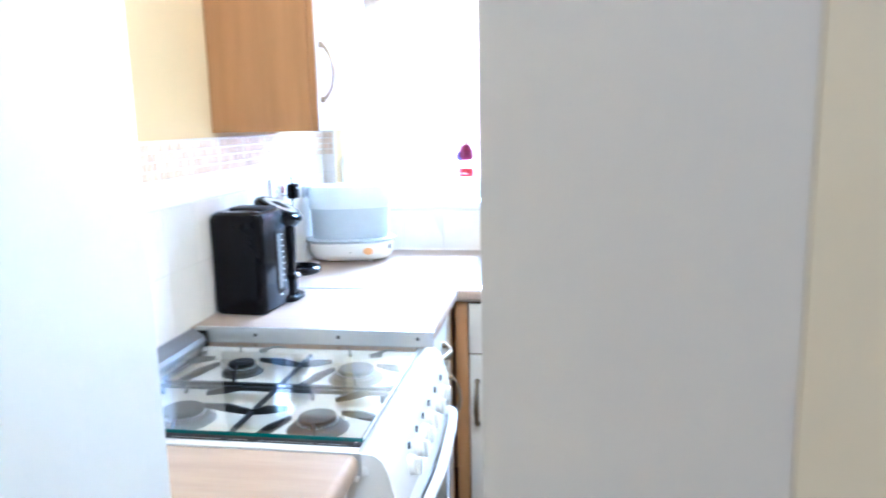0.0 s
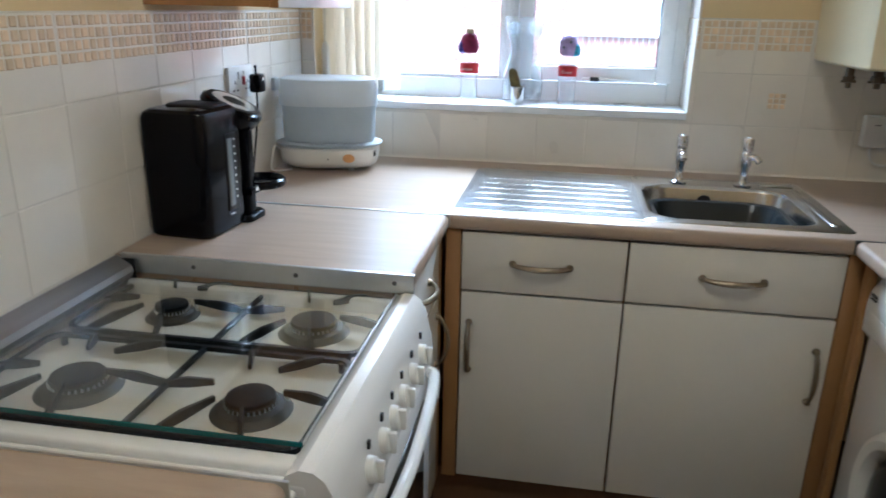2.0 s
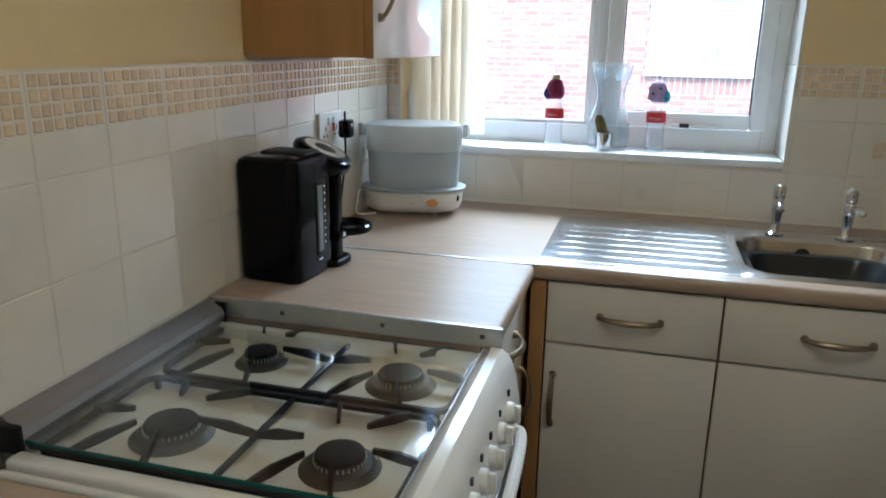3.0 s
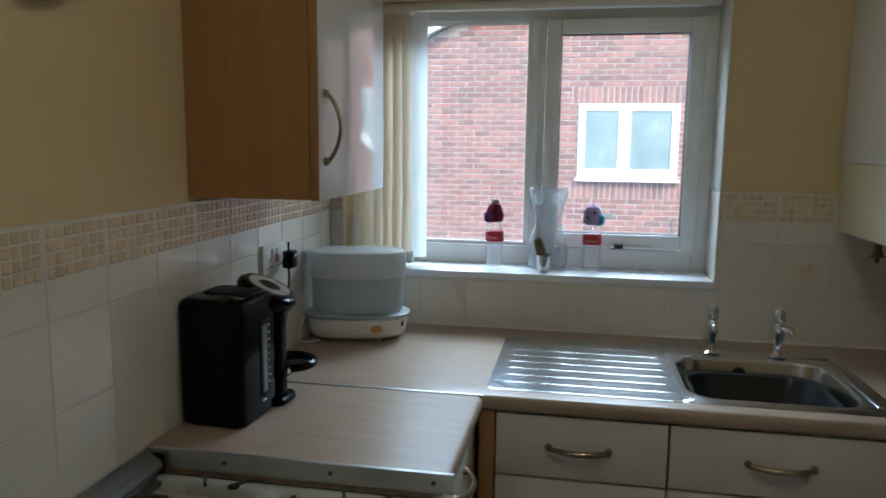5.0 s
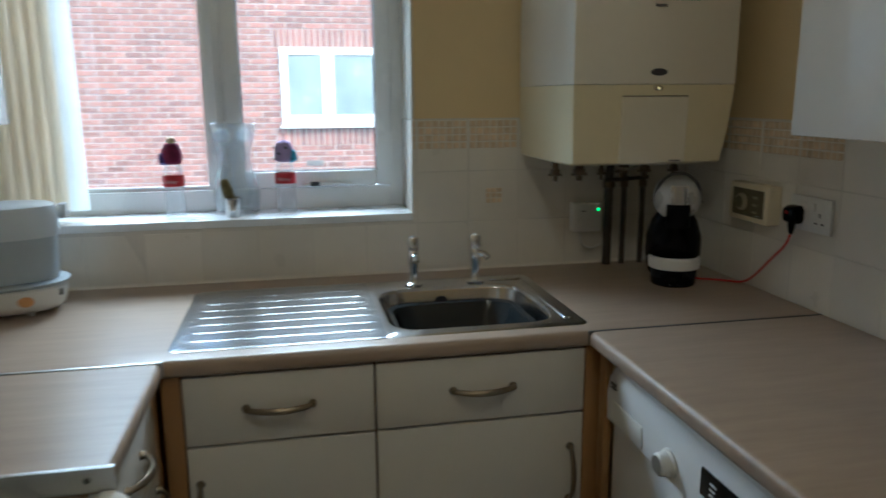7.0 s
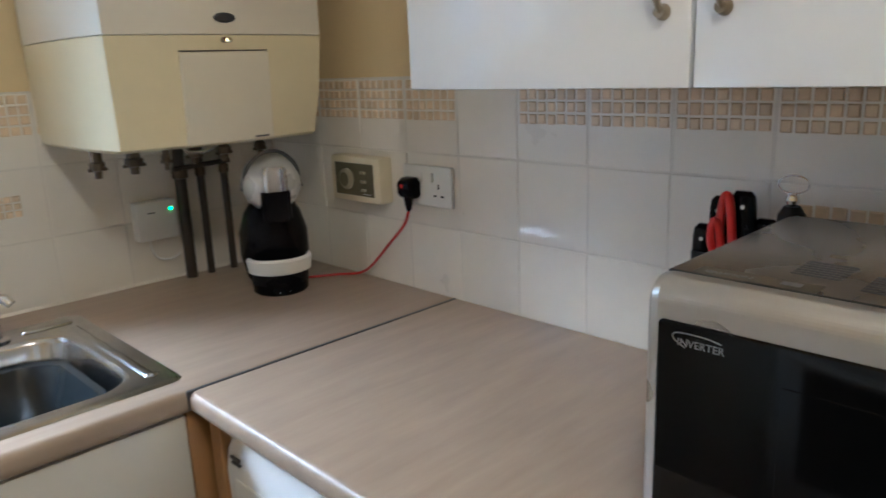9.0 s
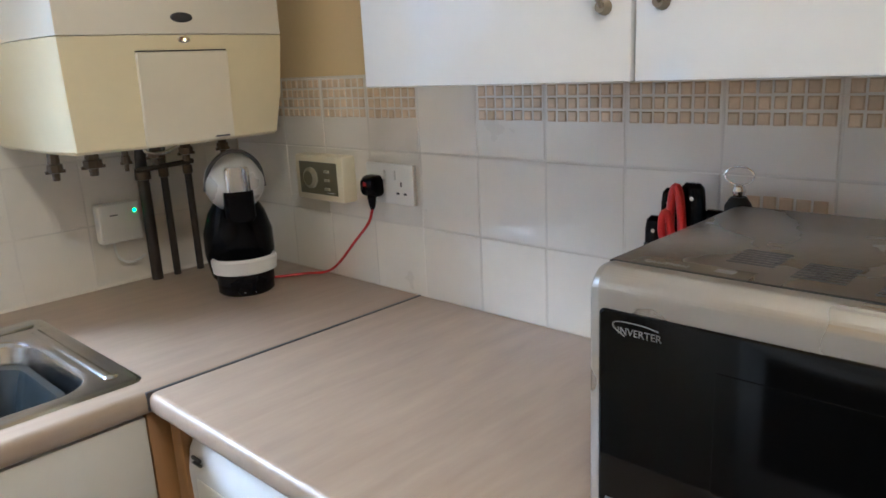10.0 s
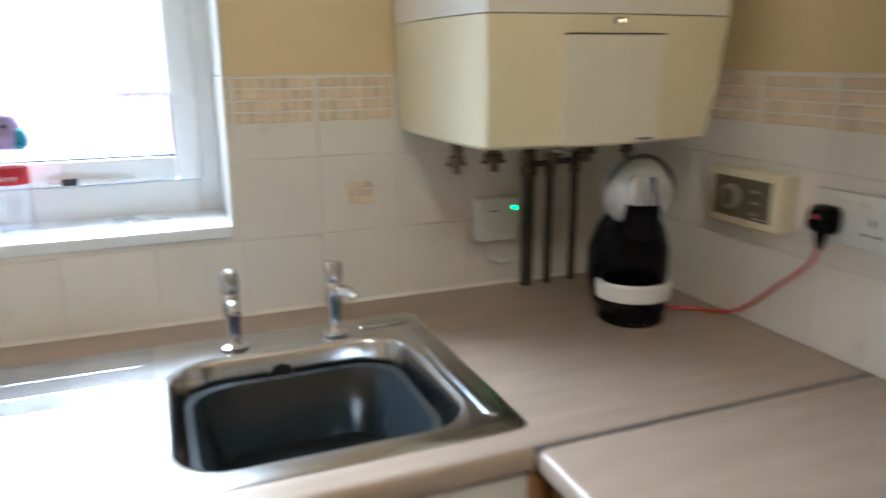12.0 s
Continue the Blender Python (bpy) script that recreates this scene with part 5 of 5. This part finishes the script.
def little_bottle(x, y, hat, hat2, label, extra):
    b = thing("glass_bottle", (x, y, SZ), label, "glass bottle", "bottles on the sill")
    gl = part("bottle", lathe(bmesh.new(), x, y, SZ, [(0.024, 0.0), (0.028, 0.003), (0.029, 0.03), (0.0265, 0.06), (0.029, 0.08), (0.029, 0.112), (0.026, 0.13), (0.017, 0.152), (0.013, 0.165), (0.013, 0.188)], 28), thin_glass, b, "clear contoured glass")
    lab = part("label", lathe(bmesh.new(), x, y, SZ + 0.088, [(0.0293, 0), (0.0297, 0.001), (0.0297, 0.029), (0.0293, 0.030)], 28, cap0=False, cap1=False), label_red, b, "red paper label")
    word = "Kirsty" if extra else "Adam"
    lettering("lettering", word, 0.0135, LAY[0] @ Matrix.Translation((x - (0.019 if extra else 0.018), y - 0.0312, SZ + 0.097)) @ FACE_SOUTH, white_ink, lab)
    bm = lathe(bmesh.new(), x, y, SZ + 0.150, [(0.018, 0), (0.025, 0.005), (0.0285, 0.020), (0.0265, 0.040), (0.018, 0.056), (0.005, 0.063)], 22)
    for v in bm.verts:
        v.co += Vector((noise.noise(v.co * 90), noise.noise(v.co * 90 + Vector((7, 0, 0))), 0)) * 0.0045
    part("knitted_hat", bm, hat, b, "chunky knitted hat")
    sx = -1 if hat is knit_red else 1
    part("hat_side", lathe(bmesh.new(), x + sx * 0.022, y - 0.006, SZ + 0.148, [(0.003, 0), (0.013, 0.007), (0.015, 0.02), (0.010, 0.034), (0.003, 0.038)], 16), hat2, b)
    if extra:
        for k in range(9):
            a, h = 0.8 * k - 3.0, 0.160 + 0.032 * (k % 3) / 2
            part("bobble", lathe(bmesh.new(), x + 0.0280 * math.cos(a), y + 0.0280 * math.sin(a), SZ + h, [(0.001, -0.0045), (0.0055, 0), (0.001, 0.0045)], 8), ink, b)
        part("hat_tip", rod(bmesh.new(), (x, y, SZ + 0.212), (x, y, SZ + 0.232), 0.0018, seg=6), ink, b)
    else:
        part("hat_tip", lathe(bmesh.new(), x, y, SZ + 0.209, [(0.011, 0), (0.013, 0.006), (0.011, 0.014), (0.003, 0.018)], 12), pompom, b)


little_bottle(0.543, 0.104, knit_red, knit_navy, "clear glass bottle wearing a crimson knitted hat", False)
little_bottle(0.857, 0.102, knit_lilac, knit_blue, "clear glass bottle wearing a lilac spotted knitted hat", True)
# strong haze: refracted brightness of the balls given as a pale film
ball_glass = pane_material("solid_glass", (0.97, 0.99, 0.99), gain=2.5, haze=0.22, spots=1.2)
v = thing("waisted_glass_vase", (0.715, 0.128, SZ), "clear waisted glass vase with two glass balls near its rim", "glass vase")
bm = lathe(bmesh.new(), 0.0, 0.0, 0.0, [(0.050, 0), (0.056, 0.004), (0.060, 0.035), (0.060, 0.065), (0.054, 0.10), (0.043, 0.135), (0.039, 0.16), (0.043, 0.19), (0.054, 0.225), (0.058, 0.262), (0.0565, 0.263), (0.052, 0.225), (0.041, 0.19), (0.037, 0.16), (0.041, 0.135), (0.052, 0.10), (0.058, 0.065), (0.052, 0.012)], 40)
bmesh.ops.transform(bm, matrix=Matrix.Translation((0.715, 0.128, SZ)) @ Matrix.Diagonal((1.09, 0.52, 1, 1)), verts=bm.verts)
part("vase", bm, blown_glass, v, "clear blown glass")
for x in (0.684, 0.744):
    prof = [(0.002, -0.02)] + [(0.020 * math.sin(a), -0.020 * math.cos(a)) for a in np.linspace(0.3, 2.8, 8)] + [(0.002, 0.02)]
    part("ball", lathe(bmesh.new(), x, 0.108, SZ + 0.228, prof, 20), ball_glass, v, "clear glass ball")
pt = thing("potted_cactus", (0.707, 0.045, SZ), "small withered cactus in a metal pot", "potted plant")
part("pot", lathe(bmesh.new(), 0.707, 0.045, SZ, [(0.017, 0), (0.018, 0.002), (0.024, 0.052), (0.026, 0.053), (0.026, 0.057), (0.022, 0.057), (0.020, 0.045)], 24), steel, pt, "small metal pot")
part("soil", lathe(bmesh.new(), 0.707, 0.045, SZ + 0.040, [(0.0215, 0), (0.0215, 0.004), (0.004, 0.007)], 16), soil, pt)
m = Matrix.Rotation(radians(-17), 3, "Y")
bm = lathe(bmesh.new(), 0.706, 0.045, SZ + 0.040, [(0.011, 0), (0.014, 0.015), (0.0155, 0.04), (0.013, 0.06), (0.008, 0.070), (0.002, 0.073)], 20, m)
for i, v in enumerate(bm.verts):
    if i % 2:
        v.co += (Vector((0.706, 0.045, v.co.z)) - v.co) * 0.12
part("cactus", bm, cactus_mat, pt, "brown-green leaning cactus")
th = thing("thermometer", (0.98, 0.178, 1.1685), "white digital thermometer lying on the window frame", "thermometer")
part("case", rings(bmesh.new(), [[Vector((x, 0.1655 + r * math.cos(a), 1.181 + 0.8 * r * math.sin(a))) for a in np.linspace(0, math.tau, 13)[:-1]] for x, r in ((0.905, 0.004), (0.909, 0.007), (0.96, 0.0085), (1.0, 0.006), (1.045, 0.004), (1.058, 0.0025))]), plastic_white, th)
part("display", B(0.930, 0.958, 0.1560, 0.1625, 1.175, 1.188, 0.001), ink, th)

LAY[0] = Matrix()

# ---- wall clock ----
ck = thing("wall_clock", (0.012, -1.26, 1.825), "round dark-rimmed wall clock", "clock")
m = Matrix.Rotation(radians(90), 3, "Y")
part("rim", lathe(bmesh.new(), XW - 0.007, -1.27, 1.835, [(0.118, 0), (0.122, 0.01), (0.120, 0.026), (0.110, 0.030), (0.106, 0.02)], 40, m), dark_trim, ck)
part("face", lathe(bmesh.new(), 0.002, -1.27, 1.835, [(0.108, 0), (0.108, 0.004)], 40, m), plastic_white, ck)
part("hand", B(0.0065, 0.008, -1.273, -1.267, 1.835, 1.905), ink, ck)
part("hand", B(0.0065, 0.008, -1.27, -1.22, 1.832, 1.838), ink, ck)

# ---- ceiling light ----
cl = thing("ceiling_light", (LAMP[0], LAMP[1], TOP), "round opal ceiling light, lit", "ceiling light")
part("base", lathe(bmesh.new(), LAMP[0], LAMP[1], TOP - 0.02, [(0.13, 0), (0.13, 0.02)], 32), plastic_white, cl)
part("shade", lathe(bmesh.new(), LAMP[0], LAMP[1], TOP - 0.064, [(0.002, 0), (0.06, 0.004), (0.105, 0.018), (0.125, 0.044)], 32), lamp_glass, cl, "lit opal shade")

# ---- fridge, door, doorway ----
fr = thing("fridge_freezer", (0.3, -2.36, 0.0), "tall white fridge freezer beside the doorway", "fridge")
part("body", B(0.02, 0.558, -2.614, -2.194, 0.02, 1.80, 0.006), fridge_white, fr)
part("door", B(0.562, 0.610, -2.614, -2.194, 0.70, 1.80, 0.010), fridge_white, fr, "upper fridge door")
part("door", B(0.562, 0.610, -2.614, -2.194, 0.05, 0.693, 0.010), fridge_white, fr, "lower freezer door")
for x, y in ((0.06, -2.57), (0.50, -2.57), (0.06, -2.23), (0.50, -2.23)):
    part("foot", rod(bmesh.new(), (x, y, 0), (x, y, 0.022), 0.015), black_matt, fr)

EX, EY = 0.8815, -2.482
HX, HY = 1.585, -2.60
kd = thing("kitchen_door", (HX, HY, 0.0), "plain grey-white painted kitchen door, ajar", "door")
ang = math.atan2(HY - EY, HX - EX)
ln = math.hypot(HX - EX, HY - EY)
T = Matrix.Translation((EX, EY, 0)) @ Matrix.Rotation(ang, 4, "Z")
bm = rings(bmesh.new(), [[Vector((x, y, z)) for x, y in ((0.0, 0.0), (ln - 0.004, 0.0), (ln - 0.004, 0.035), (0.09, 0.035), (0.003, 0.004))] for z in (0.006, 1.995)])
bmesh.ops.transform(bm, matrix=T, verts=bm.verts)
leaf = part("leaf", bm, hall_paint, kd, smooth=False)
# added facing: the leaf turns cream from 8 cm behind its leading edge
bm = B(0.080, ln - 0.002, -0.0015, 0.002, 0.008, 1.993, 0.0008)
bmesh.ops.transform(bm, matrix=T, verts=bm.verts)
part("panel", bm, door_cream, leaf, "cream facing on the door leaf")
bm = B(ln - 0.12, ln - 0.06, -0.006, -0.001, 0.9, 1.05, 0.002)
bmesh.ops.transform(bm, matrix=T, verts=bm.verts)
part("finger_plate", bm, pewter, leaf)
bm = bmesh.new()
box(bm, DX0, DX0 + 0.025, SOUTH - 0.105, SOUTH + 0.005, 0.0, 2.005), box(bm, DX1 - 0.012, DX1, SOUTH - 0.105, SOUTH + 0.005, 0.0, 2.005), box(bm, DX0, DX1, SOUTH - 0.105, SOUTH + 0.005, 2.005, 2.03)
part("door_frame", bm, door_white, label="white painted door lining", smooth=False, kind="structure", category="door frame")

# ---- outside ----
NY = 7.5
house = thing("neighbour_house", (1.5, NY, -2.75), "red brick gabled house with white bargeboards", "house")


def roof_z(x):
    return 2.82 + 0.486 * (x + 1.418) if x < 2.7 else 2.82 + 0.486 * (2.7 + 1.418) - 0.486 * (x - 2.7)


HX0, HX1 = -3.2, 8.6
NW = (0.777, 2.032, 1.100, 2.057)
bm = bmesh.new()
front = [(HX0, -2.75), (HX1, -2.75), (HX1, roof_z(HX1)), (2.7, roof_z(2.7)), (HX0, roof_z(HX0))]
rings(bm, [[Vector((x, y, z)) for x, z in front] for y in (NY + 0.008, NY + 8)])
part("wall", bm, mortar, house, "mortar bed of the brick wall", smooth=False)
for s, (xa, xb) in ((1, (HX0 - 0.35, 2.7)), (-1, (2.7, HX1 + 0.35))):
    bm = rings(bmesh.new(), [[Vector((x, y, z)) for x, z in ((xa, roof_z(xa) + 0.14), (xb, roof_z(xb) + 0.14), (xb, roof_z(xb) + 0.20), (xa, roof_z(xa) + 0.20))] for y in (NY - 0.24, NY + 8.2)])
    part("roof", bm, roof_mat, house, "grey tiled roof slope", smooth=False)
    bm = rings(bmesh.new(), [[Vector((x, y, z)) for x, z in ((xa, roof_z(xa)), (xb, roof_z(xb)), (xb, roof_z(xb) + 0.19), (xa, roof_z(xa) + 0.19))] for y in (NY - 0.22, NY - 0.195)])
    part("bargeboard", bm, upvc, house, "white bargeboard", smooth=False)
    bm = rings(bmesh.new(), [[Vector((x, y, z)) for x, z in ((xa, roof_z(xa) + 0.02), (xb, roof_z(xb) + 0.02), (xb, roof_z(xb) + 0.032), (xa, roof_z(xa) + 0.032))] for y in (NY - 0.195, NY - 0.001)])
    part("soffit", bm, upvc, house, "white soffit", smooth=False)
nw = part("window", frame_ring(bmesh.new(), NW[0], NW[1], NW[2], NW[3], NY - 0.045, NY + 0.006, 0.045, 0.05, bevel=0.004), upvc, house, "white plastic casement window")
part("mullion", B(1.325, 1.395, NY - 0.05, NY + 0.004, NW[2] + 0.05, NW[3] - 0.045, 0.003), upvc, nw)
for x0, x1 in ((NW[0] + 0.045, 1.325), (1.395, NW[1] - 0.045)):
    part("sash", frame_ring(bmesh.new(), x0, x1, NW[2] + 0.05, NW[3] - 0.045, NY - 0.04, NY, 0.042, 0.075, bevel=0.003), upvc, nw)
    part("pane", B(x0 + 0.042, x1 - 0.042, NY - 0.020, NY - 0.012, NW[2] + 0.125, NW[3] - 0.087), net, nw, "pale obscured glass")
part("sill", B(NW[0] - 0.03, NW[1] + 0.03, NY - 0.09, NY - 0.002, NW[2] - 0.035, NW[2] - 0.001, 0.004), upvc, nw)
part("air_brick", B(1.05, 1.265, NY - 0.006, NY + 0.006, 0.58, 0.65, 0.002), roof_mat, house, "dark air brick")
part("hook", tube(bmesh.new(), [(2.05, NY - 0.01, 0.58), (2.03, NY - 0.05, 0.60), (2.0, NY - 0.05, 0.56), (2.02, NY - 0.05, 0.44), (2.03, NY - 0.01, 0.42)], 0.012), roof_mat, house, "dark wall bracket")

part("ground", B(-300, 300, 0.38, 600, -3.05, -2.75), tarmac, label="wet tarmac ground outside", smooth=False, kind="structure", category="ground")
part("outer_wall", B(-6, 8, 0.372, 0.379, -2.74, 0.9), brick_many, label="brick face of the building below the window", smooth=False, kind="structure", category="wall")


# ---- neighbour's bricks ----
def brick_mesh(name, w, h, mat):
    me = bpy.data.meshes.new(name)
    d, b = 0.010, 0.003
    v = [(-w / 2, 0, -h / 2), (w / 2, 0, -h / 2), (w / 2, 0, h / 2), (-w / 2, 0, h / 2),
         (-w / 2, -d + b, -h / 2), (w / 2, -d + b, -h / 2), (w / 2, -d + b, h / 2), (-w / 2, -d + b, h / 2),
         (-w / 2 + b, -d, -h / 2 + b), (w / 2 - b, -d, -h / 2 + b), (w / 2 - b, -d, h / 2 - b), (-w / 2 + b, -d, h / 2 - b)]
    f = [(0, 1, 5, 4), (1, 2, 6, 5), (2, 3, 7, 6), (3, 0, 4, 7), (4, 5, 9, 8), (5, 6, 10, 9), (6, 7, 11, 10), (7, 4, 8, 11), (8, 9, 10, 11)]
    me.from_pydata(v, [], f)
    me.materials.append(mat)
    return me


stretcher = brick_mesh("brick", 0.2095, 0.0588, brick_each)
soldier = brick_mesh("soldier_brick", 0.059, 0.210, brick_each)
V12 = [tuple(v.co) for v in stretcher.vertices]
F9 = [tuple(p.vertices) for p in stretcher.polygons]
near, rest = [], []
course, pitch, BW = 0.072, 0.225, 0.2095


def pieces(x, z):
    """What is left of a brick beside the window and its soldier courses: middle and width of each piece."""
    a, b = x - BW / 2, x + BW / 2
    if NW[2] - 0.285 < z < NW[3] + 0.255:
        over = z < NW[2] - 0.03 or z > NW[3] + 0.0
        c, d = NW[0] - (0.092 if over else 0.012), NW[1] + (0.078 if over else 0.012)
        return [((p + q) / 2, q - p) for p, q in ((a, min(b, c)), (max(a, d), b)) if q - p > 0.03]
    return [(x, BW)]


for j in range(int(8.6 / course)):
    z = -2.721 + course * j
    for i in range(int((HX1 - HX0) / pitch)):
        x = HX0 + 0.13 + pitch * (i + 0.5 * (j % 2))
        if x > HX1 - 0.12 or z + 0.04 > roof_z(x - 0.11) or z + 0.04 > roof_z(x + 0.11):
            continue
        for px, pw in pieces(x, z):
            if pw == BW and 0.25 < z < 2.9 and -0.9 < x < 0.75 and len(near) < 262:
                near.append((px, z))
            elif 0.0 < z or x < 3:
                rest.append((px, z, pw / BW))
rng = random.Random(4)
verts, faces = [], []
for x, z, w in rest:
    k = len(verts)
    dy = rng.uniform(-0.0015, 0.0015)
    verts += [(a * w + x, b + NY + 0.009 + dy, c + z) for a, b, c in V12]
    faces += [tuple(i + k for i in f) for f in F9]
me = bpy.data.meshes.new("brickwork")
me.from_pydata([(a - BASE[house].x, b - BASE[house].y, c - BASE[house].z) for a, b, c in verts], [], faces)
me.materials.append(brick_many)
bw = new("brickwork", me)
bw.parent = house
tagged(bw, "courses of red brick", kind="stuff")
for x, z in near:
    ob = new("brick", stretcher)
    ob.parent, ob.location = house, Vector((x, NY + 0.009 + rng.uniform(-0.0015, 0.0015), z)) - BASE[house]
for zc in (NW[3] + 0.118, NW[2] - 0.150):
    for i in range(19):
        ob = new("soldier_brick", soldier)
        ob.parent, ob.location = house, Vector((NW[0] - 0.045 + 0.0745 * i, NY + 0.008, zc)) - BASE[house]

# ---- wall tiles ----
P = 0.155


def tile_mesh(name, w, h, b=0.0015, d=TH - 0.002):
    """A glazed tile in its own x-z plane, facing -y, its back at y = 0."""
    me = bpy.data.meshes.new(name)
    v = [(0, 0, 0), (w, 0, 0), (w, 0, h), (0, 0, h), (0, -d + b, 0), (w, -d + b, 0), (w, -d + b, h), (0, -d + b, h),
         (b, -d, b), (w - b, -d, b), (w - b, -d, h - b), (b, -d, h - b)]
    f = [(0, 1, 5, 4), (1, 2, 6, 5), (2, 3, 7, 6), (3, 0, 4, 7), (4, 5, 9, 8), (5, 6, 10, 9), (6, 7, 11, 10), (7, 4, 8, 11), (8, 9, 10, 11)]
    me.from_pydata(v, [], f)
    me.materials.append(tile_white)
    return me


def mosaic(verts, faces, x0, x1, z0, z1, nx, nz, rng, y=-TH + 0.0025):
    """Small raised stones in rows."""
    for i in range(nx):
        for j in range(nz):
            a, b = x0 + (x1 - x0) * (i + 0.09) / nx, x0 + (x1 - x0) * (i + 0.91) / nx
            c, d = z0 + (z1 - z0) * (j + 0.09) / nz, z0 + (z1 - z0) * (j + 0.91) / nz
            k, h, g = len(verts), rng.uniform(0.0017, 0.0026), 0.0018
            a, b, c, d = (q + rng.uniform(-0.0006, 0.0006) for q in (a, b, c, d))
            verts += [(a, y, c), (b, y, c), (b, y, d), (a, y, d), (a + g, y - h, c + g), (b - g, y - h, c + g), (b - g, y - h, d - g), (a + g, y - h, d - g)]
            faces += [tuple(q + k for q in f) for f in ((0, 1, 5, 4), (1, 2, 6, 5), (2, 3, 7, 6), (3, 0, 4, 7), (4, 5, 6, 7))]


def border_mesh(name, w, h):
    me = tile_mesh(name, w, h)
    verts, faces = [tuple(v.co) for v in me.vertices], [tuple(p.vertices) for p in me.polygons]
    n = len(faces)
    nx = max(1, round(w / 0.022))
    mosaic(verts, faces, 0.003, w - 0.003, h - 0.088, h - 0.002, nx, 4, rng, -TH + 0.0018)
    me = bpy.data.meshes.new(name)
    me.from_pydata(verts, [], faces)
    me.materials.append(tile_white), me.materials.append(tile_mosaic)
    for p in me.polygons[n:]:
        p.material_index = 1
    return me


TILES = {}


def lay(wall_ob, name, w, h, m, border=False):
    w, h = round(w, 4), round(h, 4)
    if w < 0.012 or h < 0.012:
        return
    key = (w, h, border)
    if key not in TILES:
        TILES[key] = (border_mesh if border else tile_mesh)(name, w, h)
    ob = new(name, TILES[key])
    uneven = Matrix.Rotation(radians(rng.uniform(-0.28, 0.28)), 4, "Z") @ Matrix.Rotation(radians(rng.uniform(-0.22, 0.22)), 4, "X")
    ob.parent, ob.matrix_world = wall_ob, m @ uneven


ROWS_Z = [WT + 0.0015, 1.063, 1.218, 1.3745]
GAP = 0.0022


def tile_wall(wall_ob, start, end, joints, place, zlo=None, cut=None, plain=None):
    """Rows of tiles from start to end along the wall; place turns (along, height) into a pose."""
    edges = [start] + [j for j in joints if start + 0.01 < j < end - 0.01] + [end]
    levels = ROWS_Z if zlo is None else [zlo] + ROWS_Z[1:]
    for r, (z0, z1) in enumerate(zip(levels, levels[1:])):
        for a, b in zip(edges, edges[1:]):
            top = z1
            if cut and a < cut[1] - 0.01 and b > cut[0] + 0.01 and z1 > cut[2]:
                if z0 >= cut[2] - 0.01:
                    for p, q in ((a, min(b, cut[0])), (max(a, cut[1]), b)):
                        if q - p > 0.012:
                            lay(wall_ob, "border_tile" if r == 2 else "tile", q - p - GAP, z1 - z0 - GAP, place(p, z0), r == 2)
                    continue
                if a < cut[0] - 0.01 or b > cut[1] + 0.01:
                    for p, q in ((a, min(b, cut[0])), (max(a, cut[1]), b)):
                        if q - p > 0.012:
                            lay(wall_ob, "tile", q - p - GAP, z1 - z0 - GAP, place(p, z0))
                    a, b = max(a, cut[0]), min(b, cut[1])
                top = cut[2]
            border = r == 2 and not (plain and a < plain < b)
            lay(wall_ob, "border_tile" if border else "tile", b - a - GAP, top - z0 - GAP, place(a, z0), border)


def north(a, z):
    return pose(a, YN + TH - 0.002, z)


def west(a, z):
    return pose(XW - TH + 0.002, a, z, 0, 0, 90)


def east(a, z):
    return pose(W + TH - 0.002, -a, z, 0, 0, -90)


tile_wall(wall_north, XW + 0.0005, W - 0.0005, [1.406 + 0.1585 * k for k in range(-8, 5)], north, cut=(WX0, WX1, WZ0 - 0.022))
tile_wall(wall_west, -2.19, YN - 0.001, [-0.035 - P * k for k in range(0, 14)][::-1], west)
tile_wall(wall_east, -YN + 0.001, 2.60, [0.005 + P * k for k in range(1, 18)], east, plain=0.70)
lay_edges = [-1.672, -1.585, -1.43, -1.275, -1.12, -1.046]
for a, b in zip(lay_edges, lay_edges[1:]):
    lay(wall_west, "tile", b - a - GAP, 0.149, west(a, 0.758))

gb = bmesh.new()
box(gb, XW - TH + 0.0005, XW - 0.0008, -2.19, YN, 0.757, 1.3755)
part("grouting", gb, grout, wall_west, "cream grout lines", smooth=False)
gb = bmesh.new()
box(gb, W + 0.0008, W + TH - 0.0005, -2.60, YN, WT, 1.3755)
part("grouting", gb, grout, wall_east, "cream grout lines", smooth=False)
gb = bmesh.new()
for b in ((XW, WX0, WT, 1.3755), (WX1 + TH, W, WT, 1.3755), (WX0, WX1 + TH, WT, WZ0 - 0.023)):
    box(gb, b[0], b[1], YN + 0.0008, YN + TH - 0.0005, b[2], b[3])
part("grouting", gb, grout, wall_north, "cream grout lines", smooth=False)


def accent(name, wall_ob, w, h, nx, nz, m):
    verts, faces = [], []
    mosaic(verts, faces, 0, w, 0, h, nx, nz, rng, -TH + 0.0015)
    me = bpy.data.meshes.new(name)
    me.from_pydata(verts, [], faces)
    me.materials.append(tile_mosaic)
    ob = new(name, me)
    ob.parent, ob.matrix_world = wall_ob, m


accent("mosaic_inset", wall_north, 0.052, 0.048, 3, 3, north(1.461, 1.116))
accent("mosaic_inset", wall_east, 0.112, 0.022, 5, 1, east(1.281, 1.168))
accent("mosaic_inset", wall_east, 0.022, 0.05, 1, 2, east(1.139, 1.095))
